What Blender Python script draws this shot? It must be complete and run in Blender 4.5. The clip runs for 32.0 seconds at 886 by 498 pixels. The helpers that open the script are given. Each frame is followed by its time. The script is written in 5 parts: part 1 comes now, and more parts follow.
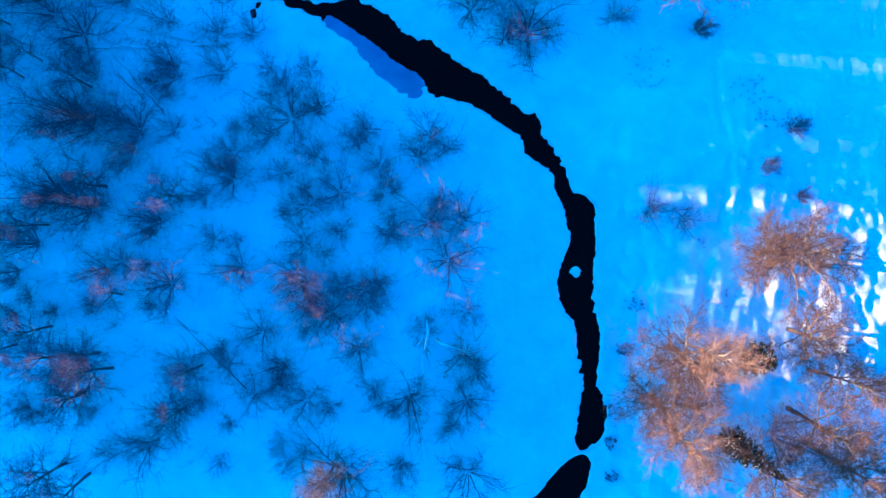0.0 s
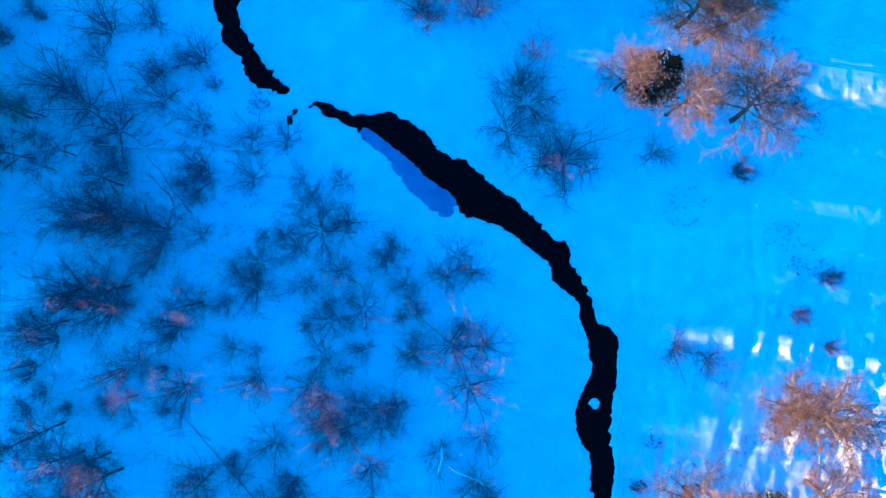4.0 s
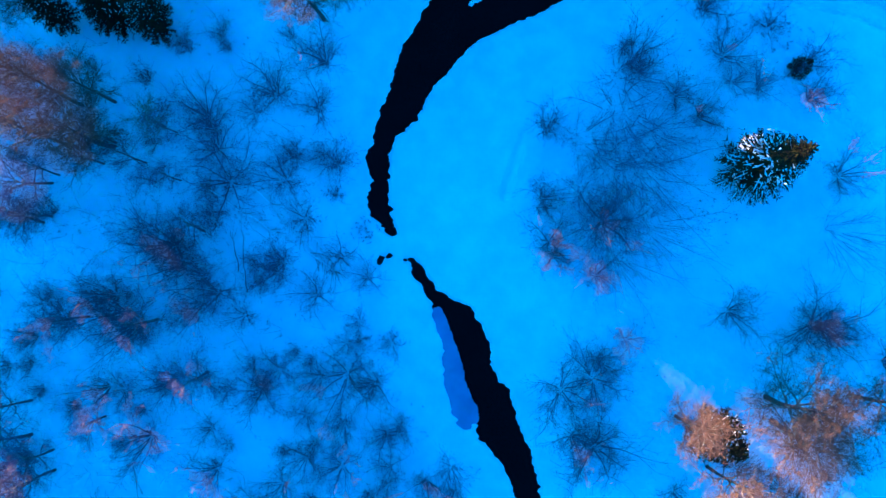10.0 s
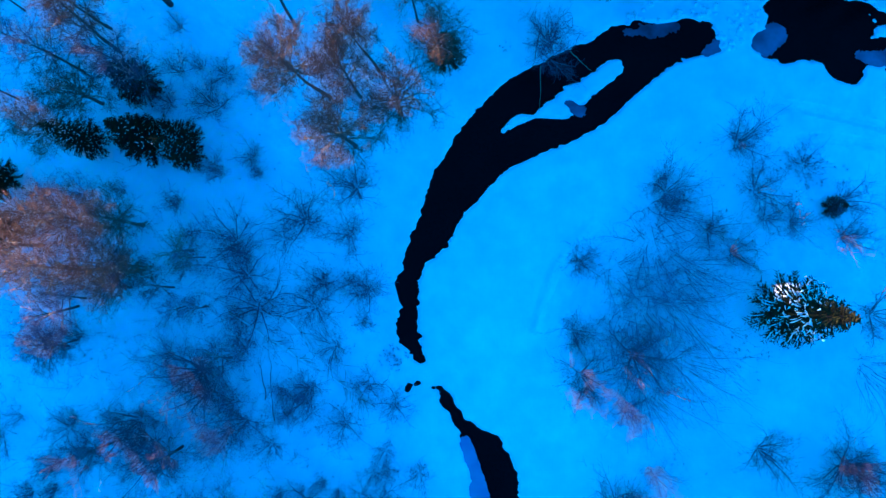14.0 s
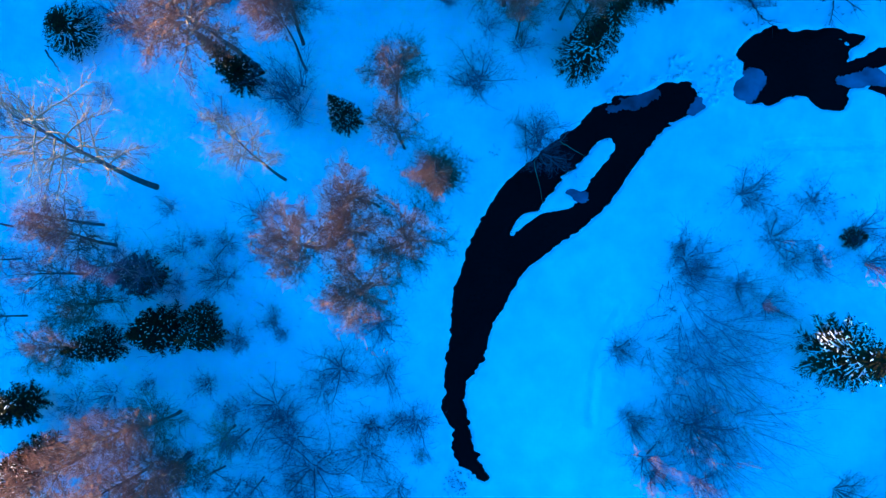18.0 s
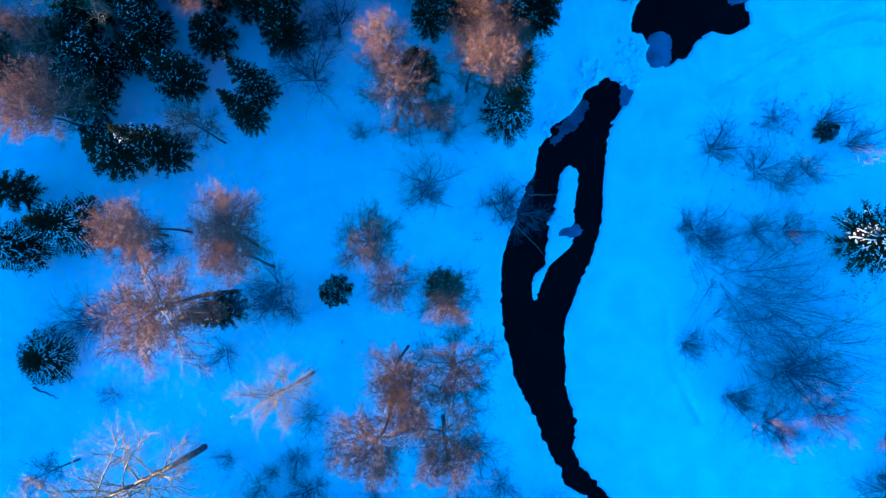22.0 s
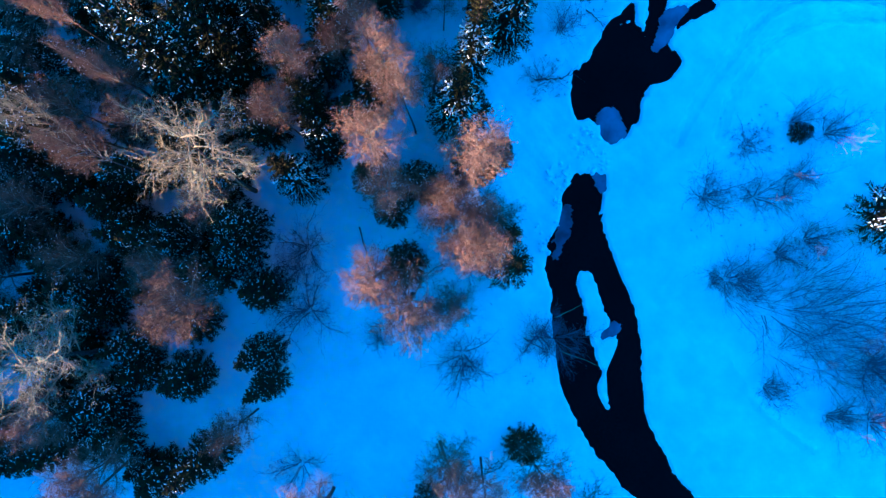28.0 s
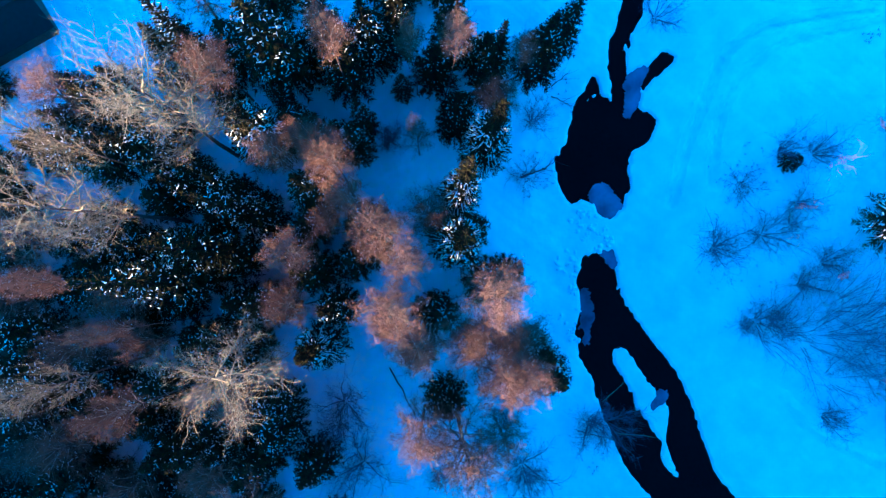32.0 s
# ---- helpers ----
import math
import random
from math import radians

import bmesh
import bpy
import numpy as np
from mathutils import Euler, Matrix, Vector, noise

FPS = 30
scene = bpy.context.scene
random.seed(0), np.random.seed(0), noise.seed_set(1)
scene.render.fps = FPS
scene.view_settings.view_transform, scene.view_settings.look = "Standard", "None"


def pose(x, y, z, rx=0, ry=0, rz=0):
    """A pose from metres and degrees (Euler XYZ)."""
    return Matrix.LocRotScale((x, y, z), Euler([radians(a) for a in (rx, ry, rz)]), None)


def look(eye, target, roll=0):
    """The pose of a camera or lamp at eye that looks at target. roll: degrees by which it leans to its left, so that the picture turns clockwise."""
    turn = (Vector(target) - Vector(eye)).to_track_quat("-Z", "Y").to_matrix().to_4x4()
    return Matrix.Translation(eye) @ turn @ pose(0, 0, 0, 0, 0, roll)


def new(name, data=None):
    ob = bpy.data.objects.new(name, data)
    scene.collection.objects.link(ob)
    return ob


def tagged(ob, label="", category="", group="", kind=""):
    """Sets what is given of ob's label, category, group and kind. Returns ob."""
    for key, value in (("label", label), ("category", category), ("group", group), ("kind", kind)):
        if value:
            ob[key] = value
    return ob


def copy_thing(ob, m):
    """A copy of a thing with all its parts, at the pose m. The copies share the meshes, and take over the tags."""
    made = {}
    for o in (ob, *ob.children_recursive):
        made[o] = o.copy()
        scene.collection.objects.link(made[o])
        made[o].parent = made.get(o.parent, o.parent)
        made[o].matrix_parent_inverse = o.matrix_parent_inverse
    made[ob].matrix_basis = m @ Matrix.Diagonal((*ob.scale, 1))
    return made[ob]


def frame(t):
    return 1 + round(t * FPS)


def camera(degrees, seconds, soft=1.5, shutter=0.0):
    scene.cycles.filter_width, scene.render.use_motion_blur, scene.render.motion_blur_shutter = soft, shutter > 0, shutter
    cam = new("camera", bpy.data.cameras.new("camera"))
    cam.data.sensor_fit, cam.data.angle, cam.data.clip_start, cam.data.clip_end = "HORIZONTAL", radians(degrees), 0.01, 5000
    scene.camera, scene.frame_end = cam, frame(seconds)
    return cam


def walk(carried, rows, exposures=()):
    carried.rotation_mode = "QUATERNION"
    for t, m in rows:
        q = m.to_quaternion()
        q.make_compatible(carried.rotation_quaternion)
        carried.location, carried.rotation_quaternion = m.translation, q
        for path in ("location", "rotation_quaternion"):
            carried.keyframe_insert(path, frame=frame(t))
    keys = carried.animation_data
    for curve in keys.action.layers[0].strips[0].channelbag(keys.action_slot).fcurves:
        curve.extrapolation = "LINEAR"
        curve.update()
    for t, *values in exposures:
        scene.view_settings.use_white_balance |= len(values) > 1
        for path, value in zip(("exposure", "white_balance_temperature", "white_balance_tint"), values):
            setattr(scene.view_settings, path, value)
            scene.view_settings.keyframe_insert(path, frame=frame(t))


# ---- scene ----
cam = camera(58.3, 32.0, soft=1.35)
ROWS = [
    (0.0, pose(0.023, -0.009, 65.085, 0.045, -0.000, 0.166)),
    (0.5, pose(-0.194, 1.131, 65.034, 0.012, -0.000, 0.284)),
    (1.0, pose(-0.414, 2.170, 64.935, 0.110, -0.000, 0.368)),
    (1.5, pose(-0.671, 3.427, 64.937, 0.097, -0.001, 0.454)),
    (2.0, pose(-0.771, 4.607, 64.866, 0.120, 0.124, 0.592)),
    (2.5, pose(-1.037, 5.847, 64.753, 0.121, 0.124, 0.749)),
    (3.0, pose(-1.459, 6.995, 64.709, 0.221, -0.002, 0.802)),
    (3.5, pose(-1.716, 8.220, 64.647, 0.260, 0.132, 2.430)),
    (5.5, pose(-2.717, 13.469, 64.380, 0.289, 0.985, 10.321)),
    (6.0, pose(-3.263, 14.703, 64.370, 0.369, 1.090, 13.755)),
    (6.5, pose(-3.837, 15.949, 64.363, 0.438, 1.288, 17.806)),
    (7.0, pose(-4.461, 16.990, 64.343, 0.707, 1.461, 22.228)),
    (7.5, pose(-5.179, 18.312, 64.188, 0.693, 1.732, 26.465)),
    (8.0, pose(-5.873, 19.479, 64.183, 0.825, 1.974, 30.441)),
    (8.5, pose(-6.655, 20.441, 64.132, 1.051, 2.130, 34.232)),
    (9.0, pose(-7.463, 21.422, 64.140, 1.209, 2.203, 35.916)),
    (9.5, pose(-8.419, 22.377, 64.126, 1.236, 2.104, 36.406)),
    (10.0, pose(-9.336, 23.362, 64.094, 1.237, 2.088, 36.538)),
    (10.5, pose(-10.335, 24.277, 64.127, 1.249, 2.014, 36.538)),
    (11.0, pose(-11.382, 25.096, 64.099, 1.282, 1.906, 36.524)),
    (11.5, pose(-12.347, 25.958, 64.026, 1.330, 1.943, 36.910)),
    (12.0, pose(-13.411, 26.738, 64.059, 1.357, 1.862, 37.063)),
    (12.5, pose(-14.485, 27.481, 64.046, 1.397, 1.771, 37.022)),
    (13.0, pose(-15.445, 28.273, 64.030, 1.432, 1.816, 37.058)),
    (13.5, pose(-16.499, 28.949, 64.014, 1.523, 1.753, 37.399)),
    (15.5, pose(-20.795, 31.781, 63.963, 1.570, 1.343, 37.186)),
    (16.0, pose(-21.696, 32.537, 63.943, 1.620, 1.287, 35.614)),
    (16.5, pose(-22.684, 33.376, 63.916, 1.535, 1.116, 32.525)),
    (17.0, pose(-23.520, 34.156, 63.888, 1.567, 1.016, 29.665)),
    (17.5, pose(-24.167, 34.839, 63.906, 1.754, 1.005, 26.911)),
    (18.0, pose(-24.899, 35.779, 63.889, 1.667, 0.974, 24.183)),
    (18.5, pose(-25.802, 36.520, 63.877, 1.693, 0.697, 21.454)),
    (19.0, pose(-26.530, 37.415, 63.867, 1.640, 0.533, 17.503)),
    (19.5, pose(-27.221, 38.367, 63.911, 1.577, 0.297, 12.557)),
    (20.0, pose(-27.947, 39.486, 63.927, 1.426, 0.003, 7.657)),
    (20.5, pose(-28.495, 40.539, 63.934, 1.401, -0.210, 2.652)),
    (21.0, pose(-28.990, 41.607, 64.002, 1.417, -0.421, -2.134)),
    (21.5, pose(-29.324, 42.744, 64.031, 1.379, -0.547, -6.544)),
    (22.0, pose(-29.631, 43.894, 64.018, 1.297, -0.448, -7.059)),
    (22.5, pose(-29.811, 45.024, 64.049, 1.227, -0.309, -7.079)),
    (23.0, pose(-29.887, 46.253, 63.982, 1.090, -0.209, -6.916)),
    (23.5, pose(-29.943, 47.428, 63.917, 1.111, -0.480, -12.459)),
    (24.0, pose(-29.927, 48.524, 63.883, 1.191, -0.700, -18.790)),
    (24.5, pose(-29.869, 49.713, 63.810, 1.118, -0.859, -23.238)),
    (26.5, pose(-28.703, 54.547, 63.426, 0.776, -0.549, -25.138)),
    (27.0, pose(-28.344, 55.684, 63.354, 0.860, -0.872, -31.192)),
    (27.5, pose(-27.908, 56.778, 63.339, 0.878, -0.851, -32.826)),
    (28.0, pose(-27.417, 57.835, 63.304, 0.870, -0.732, -32.987)),
    (28.5, pose(-26.946, 58.882, 63.334, 0.946, -0.627, -33.246)),
    (29.0, pose(-26.465, 59.889, 63.308, 1.016, -0.544, -33.362)),
    (29.5, pose(-25.922, 60.906, 63.302, 1.059, -0.562, -34.977)),
    (30.0, pose(-25.388, 61.878, 63.325, 1.193, -0.621, -38.011)),
    (30.5, pose(-24.842, 62.816, 63.325, 1.402, -0.726, -42.040)),
    (31.0, pose(-24.325, 63.779, 63.335, 1.555, -0.796, -44.734)),
    (31.5, pose(-23.781, 64.737, 63.317, 1.662, -0.860, -46.467)),
    (32.0, pose(-23.268, 65.716, 63.321, 1.792, -0.951, -48.132)),
]
walk(cam, ROWS, [(0.0, 2.93, 5400, 10), (8.0, 3.0, 5400, 10), (16.0, 3.08, 5400, 10), (24.0, 3.2, 5400, 10), (32.0, 3.34, 5400, 10)])

# ---- light ----
world = bpy.data.worlds.new("winter_sky")
scene.world = world
world.use_nodes = True
wn, wl = world.node_tree.nodes, world.node_tree.links
SUN_ELEVATION, SUN_AZIMUTH = radians(6.0), radians(-86.0)
sky = wn.new("ShaderNodeTexSky")
sky.sky_type, sky.sun_disc = "NISHITA", False
sky.sun_elevation, sky.sun_rotation = SUN_ELEVATION, SUN_AZIMUTH
deep = wn.new("ShaderNodeMix")
deep.data_type, deep.blend_type = "RGBA", "MULTIPLY"
deep.inputs[0].default_value = 1.0
deep.inputs[7].default_value = (0.0, 0.41, 1.0, 1)
wl.new(sky.outputs[0], deep.inputs[6])
wl.new(deep.outputs[2], wn["Background"].inputs[0])
wn["Background"].inputs[1].default_value = 0.15

sun = new("sun", bpy.data.lights.new("sun", "SUN"))
sun.data.energy, sun.data.angle, sun.data.color = 4.2, radians(0.6), (1.0, 0.66, 0.35)
toward = Vector((math.sin(SUN_AZIMUTH) * math.cos(SUN_ELEVATION), math.cos(SUN_AZIMUTH) * math.cos(SUN_ELEVATION), math.sin(SUN_ELEVATION)))
sun.matrix_world = look(toward * 100, (0, 0, 0))


# ---- materials ----
def material(name, color, rough=0.8, second=None, scale=1.0, detail=6, bump=0.0, bump_scale=8.0, metal=0.0, per_object=0.0, ior=1.45, fine=0.0):
    """A surface of two colours broken up by noise at two sizes, with relief."""
    m = bpy.data.materials.new(name)
    m.use_nodes = True
    n, l = m.node_tree.nodes, m.node_tree.links
    b = n["Principled BSDF"]
    b.inputs["Roughness"].default_value, b.inputs["Metallic"].default_value, b.inputs["IOR"].default_value = rough, metal, ior
    where = n.new("ShaderNodeTexCoord")
    big = n.new("ShaderNodeTexNoise")
    big.inputs["Scale"].default_value, big.inputs["Detail"].default_value = scale, detail
    l.new(where.outputs["Object"], big.inputs["Vector"])
    ramp = n.new("ShaderNodeMapRange")
    ramp.inputs[1].default_value, ramp.inputs[2].default_value = 0.35, 0.65
    l.new(big.outputs["Fac"], ramp.inputs[0])
    mix = n.new("ShaderNodeMix")
    mix.data_type = "RGBA"
    mix.inputs[6].default_value, mix.inputs[7].default_value = (*color, 1), (*(second or color), 1)
    l.new(ramp.outputs[0], mix.inputs[0])
    out = mix.outputs[2]
    if per_object:
        info = n.new("ShaderNodeObjectInfo")
        span = n.new("ShaderNodeMapRange")
        span.inputs[3].default_value, span.inputs[4].default_value = 1 - per_object, 1 + per_object
        l.new(info.outputs["Random"], span.inputs[0])
        hue = n.new("ShaderNodeHueSaturation")
        l.new(span.outputs[0], hue.inputs["Value"])
        l.new(out, hue.inputs["Color"])
        out = hue.outputs[0]
    l.new(out, b.inputs["Base Color"])
    if bump:
        small = n.new("ShaderNodeTexNoise")
        small.inputs["Scale"].default_value, small.inputs["Detail"].default_value = bump_scale, 8
        l.new(where.outputs["Object"], small.inputs["Vector"])
        relief = n.new("ShaderNodeBump")
        relief.inputs["Strength"].default_value, relief.inputs["Distance"].default_value = bump, 0.1
        l.new(small.outputs["Fac"], relief.inputs["Height"])
        l.new(relief.outputs[0], b.inputs["Normal"])
    return m


SNOW = material("snow", (0.83, 0.84, 0.85), 0.75, (0.70, 0.74, 0.79), 0.45, detail=12, bump=0.6, bump_scale=2.2)
FROST = material("frost", (0.86, 0.87, 0.88), 0.6, (0.72, 0.75, 0.78), 3.0, bump=0.3, bump_scale=20)
WATER = material("water", (0.002, 0.002, 0.003), 0.12, (0.003, 0.003, 0.004), 0.3, bump=0.05, bump_scale=3.0, ior=1.12)
ICE = material("ice", (0.22, 0.19, 0.33), 0.3, (0.31, 0.27, 0.42), 0.5, bump=0.15, bump_scale=4)
DARK_ICE = material("dark_ice", (0.03, 0.03, 0.05), 0.7, (0.08, 0.08, 0.12), 0.9, bump=0.15, bump_scale=4)
THIN_ICE = material("thin_ice", (0.045, 0.05, 0.085), 0.5, (0.15, 0.16, 0.23), 0.6, bump=0.15, bump_scale=4)
BED = material("stream_bed", (0.02, 0.018, 0.015), 0.9, (0.035, 0.03, 0.022), 2.0)
BARK = material("bark", (0.060, 0.042, 0.045), 0.9, (0.11, 0.080, 0.080), 4.0, bump=0.6, bump_scale=25, per_object=0.3, ior=1.12)
BIRCH_BARK = material("birch_bark", (0.38, 0.32, 0.27), 0.8, (0.12, 0.09, 0.075), 3.0, bump=0.4, bump_scale=20, per_object=0.2)
TWIG = material("reddish_twig", (0.195, 0.104, 0.075), 0.85, (0.125, 0.066, 0.049), 1.5, per_object=0.3, ior=1.12)
SHRUB_TWIG = material("dark_twig", (0.19, 0.125, 0.165), 0.9, (0.115, 0.075, 0.105), 2.0, per_object=0.35, ior=1.12)
WILLOW_TWIG = material("willow_twig", (0.30, 0.21, 0.27), 0.9, (0.19, 0.13, 0.18), 2.0, per_object=0.2, ior=1.12)
PALE_WOOD = material("pale_wood", (0.29, 0.22, 0.138), 0.8, (0.165, 0.12, 0.078), 3.0, bump=0.4, bump_scale=20, per_object=0.15)
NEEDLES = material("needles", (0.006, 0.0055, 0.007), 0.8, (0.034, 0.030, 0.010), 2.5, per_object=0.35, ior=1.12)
ROOF = material("roof_felt", (0.014, 0.010, 0.012), 0.9, (0.022, 0.016, 0.018), 3.0, bump=0.3, bump_scale=30)
TIMBER = material("dark_timber", (0.07, 0.045, 0.03), 0.85, (0.11, 0.07, 0.05), 5.0, bump=0.4, bump_scale=15)


# ---- mesh helpers ----
class Soup:
    """Vertices and faces that become one mesh."""

    def __init__(self):
        self.v, self.f = [], []

    def tube(self, pts, radii, sides=3):
        """A tapered tube along pts; a radius of nought closes it in a point."""
        pts = [Vector(p) for p in pts]
        rings = []
        for i, p in enumerate(pts):
            d = (pts[min(i + 1, len(pts) - 1)] - pts[max(i - 1, 0)]).normalized()
            a = d.cross(Vector((0.31, 0.17, 0.93)) if abs(d.z) < 0.9 else Vector((1, 0, 0))).normalized()
            b = d.cross(a)
            if radii[i] <= 0:
                rings.append([len(self.v)] * sides)
                self.v.append(tuple(p))
                continue
            rings.append(list(range(len(self.v), len(self.v) + sides)))
            for k in range(sides):
                w = 2 * math.pi * k / sides
                self.v.append(tuple(p + (a * math.cos(w) + b * math.sin(w)) * radii[i]))
        for r, s in zip(rings, rings[1:]):
            for k in range(sides):
                q = (k + 1) % sides
                if s[0] == s[1]:
                    self.f.append((r[k], r[q], s[0]))
                else:
                    self.f.append((r[k], r[q], s[q], s[k]))
        if radii[0] > 0 and sides > 3:
            self.f.append(tuple(reversed(rings[0])))
        if radii[-1] > 0:
            self.f.append(tuple(rings[-1]))

    def blade(self, a, b, w, rng):
        """A twig too fine to have sides: one sliver from a to its tip b."""
        d = b - a
        u = d.orthogonal().normalized()
        u.rotate(Matrix.Rotation(rng.uniform(0, 6.28), 3, d.normalized()))
        i = len(self.v)
        self.v += [tuple(a - u * w), tuple(a + u * w), tuple(b)]
        self.f.append((i, i + 1, i + 2))

    def lump(self, p, rx, ry, rz, turn, rng):
        """A low uneven lump, eight sides and a top."""
        base, c, s = len(self.v), math.cos(turn), math.sin(turn)
        for ring, (k, z) in enumerate(((1.0, -0.25), (0.72, 0.7))):
            for i in range(6):
                w = 2 * math.pi * i / 6
                u, t = math.cos(w) * rx * k * rng.uniform(0.75, 1.2), math.sin(w) * ry * k * rng.uniform(0.75, 1.2)
                self.v.append((p[0] + u * c - t * s, p[1] + u * s + t * c, p[2] + rz * z))
        self.v.append((p[0], p[1], p[2] + rz))
        for i in range(6):
            q = (i + 1) % 6
            self.f.append((base + i, base + q, base + 6 + q, base + 6 + i))
            self.f.append((base + 6 + i, base + 6 + q, base + 12))

    def mesh(self, name, mat, smooth=True):
        me = bpy.data.meshes.new(name)
        me.from_pydata(self.v, [], self.f)
        me.materials.append(mat)
        if smooth:
            me.shade_smooth()
        me.update()
        return me


def child(name, me, parent, label=""):
    ob = new(name, me)
    ob.parent = parent
    return tagged(ob, label)


def bent(rng, start, way, length, n, wander, lift):
    """Points of a branch that wanders and turns up (lift > 0) or droops."""
    p, d, out = Vector(start), Vector(way).normalized(), [Vector(start)]
    for _ in range(n):
        d = (d + Vector((rng.uniform(-1, 1), rng.uniform(-1, 1), rng.uniform(-1, 1))) * wander + Vector((0, 0, lift))).normalized()
        p = p + d * (length / n)
        out.append(p.copy())
    return out


def fork(rng, d, spread):
    """A way that leaves d at about the given angle, in radians."""
    d = Vector(d).normalized()
    a = d.orthogonal().normalized()
    a.rotate(Matrix.Rotation(rng.uniform(0, 2 * math.pi), 3, d))
    w = spread * rng.uniform(0.7, 1.3)
    return d * math.cos(w) + a * math.sin(w)


# ---- plan of the stream: middle line and half width ----
LOWER_POOL = [(6.39, -23.96, 1.85), (9.48, -20.48, 1.62), (10.65, -18.74, 1.28), (11.32, -17.75, 0.9)]
SOUTH_ARM = [(7.67, 8.6, 1.06), (9.35, 6.75, 0.7), (9.82, 5.18, 0.58), (10.33, 4.17, 0.62), (11.2, 3.34, 1.16), (11.29, 2.42, 1.16), (11.44, 1.49, 1.02), (11.4, 0.1, 1.11), (10.99, -1.29, 1.3), (10.82, -2.68, 1.43), (11.03, -4.06, 1.27), (11.55, -5.45, 0.95), (11.88, -6.83, 0.99), (12.01, -8.68, 0.88), (11.97, -10.07, 0.69), (12, -11, 0.44), (12.22, -12.38, 0.93), (12.22, -13.77, 1.06), (11.93, -14.93, 0.99), (11.54, -15.62, 0.74)]
BEND_ARM = [(-16.11, 21.76, 0.12), (-17.36, 22.1, 0.46), (-18.21, 22.66, 0.76), (-18.89, 23.5, 0.81), (-19.37, 24.55, 0.57), (-20.08, 25.24, 0.73), (-20.81, 25.94, 0.94), (-20.97, 26.75, 0.78), (-21.47, 28.07, 0.88), (-21.55, 29.74, 1.28), (-21.83, 31.59, 1.51), (-22.34, 33.35, 1.71), (-22.37, 34.96, 2.05), (-22.44, 36.59, 2.14), (-22.26, 39.11, 2.51), (-21.79, 41.15, 3), (-21.03, 43.18, 3.24), (-20.09, 45, 3.14), (-19.15, 47.02, 3.34), (-18.14, 49.45, 2.77), (-17.56, 51.65, 2.68), (-16.48, 52.87, 2.04), (-15.49, 54.25, 1.62), (-14.76, 55.27, 1.57), (-13.7, 56.39, 1.1)]
ISLAND = [(-22.21, 40.46, 0.12), (-21.57, 41.92, 0.47), (-20.73, 42.89, 0.25), (-20.12, 43.99, 0.76), (-19.34, 45.25, 1.1), (-19.04, 46.67, 1.01), (-18.59, 48.39, 0.84), (-18.07, 49.86, 0.76), (-17.99, 50.37, 0.35)]
NORTH_POOL = [(-8.86, 60.83, 2.79), (-8.13, 61.98, 2.82), (-7.18, 62.18, 2.82), (-6.15, 62.86, 2.57), (-5.44, 63.49, 2.09), (-4.86, 64.36, 1.73), (-4.56, 65.09, 1.12)]
NORTH_POOL_EAST = [(-4.9, 61.34, 1), (-3.57, 61.28, 1.45), (-3.15, 61.17, 1.3)]
POOL_HORN = [(-4.63, 64.87, 0.65), (-3.69, 65.62, 0.6), (-2.79, 66.39, 0.28)]
NORTH_ARM = [(-3.81, 62.64, 0.5), (-3.18, 63.1, 0.56), (-2.14, 64.33, 0.64), (-1.05, 65.31, 0.64), (-0.16, 66.15, 0.7), (4.2, 68.26, 0.8), (6.49, 69.86, 1.03), (11.45, 74.08, 0.92)]
SIDE_POOL = [(-0.64, 62.96, 0.14), (0.39, 63.11, 0.4), (1.43, 63.19, 0.62), (2.41, 63.1, 0.6)]
SMALL_HOLE = [(-15.54, 19.22, 0.16), (-15.72, 19.54, 0.2), (-15.4, 19.71, 0.1), (-15.17, 20.1, 0.14)]
ICE_SHELF = [(-9.33, 18.69, 0.38), (-6.63, 16.71, 0.57), (-4.71, 14.92, 0.74), (-2.45, 13.33, 0.91)]
POOL_ICE = [(-9.37, 59.7, 0.9), (-9.59, 58.87, 0.95), (-9.66, 58.53, 0.8)]
POOL_ICE_NORTH = [(-3.05, 62.47, 0.3), (-1.85, 63.04, 0.5), (-0.68, 63.81, 0.55), (0.53, 63.89, 0.35)]
LOW_ICE = [(-19.06, 52.87, 0.35), (-17.7, 53.94, 0.4), (-16.49, 55.36, 0.35)]
STREAM_HEAD = [(-14.06, 20.49, 0.12), (-13.5, 20.84, 0.19), (-12.55, 20.41, 0.52), (-11.92, 20.18, 0.38), (-11.34, 19.96, 0.14), (-10.75, 19.75, 0.33), (-9.7, 19.6, 0.74)]
MIDDLE_ARM = [(-11.37, 20.04, 0.35), (-10.14, 19.44, 0.61), (-7.83, 19.31, 1.2), (-5.42, 18.05, 1.37), (-3.44, 16.45, 1.39), (-1.13, 14.88, 1.81), (1.22, 13.71, 1.46), (3.01, 12.93, 1.22), (5.01, 11.29, 0.9), (7.19, 9.88, 1.02)]
END_ICE = [(-12.24, 56.69, 0.3), (-12.6, 56.07, 0.42), (-12.87, 55.32, 0.25)]
SNOW_BRIDGE = [(-13.66, 60.45, 1.2), (-11.59, 59.64, 1.15), (-11.46, 59.01, 1.2)]
SNOW_BRIDGE_SOUTH = [(-12.52, 58.07, 1.3), (-10.29, 56.5, 1.35), (-8.48, 56.78, 0.9)]
ISLAND_ICE = [(-19.1, 45.54, 0.3), (-18.59, 45.45, 0.45), (-18.03, 45.45, 0.3)]
POOL_ISLET = [(-4.38, 65.57, 0.16), (-4.07, 65.54, 0.24), (-3.73, 65.48, 0.16)]
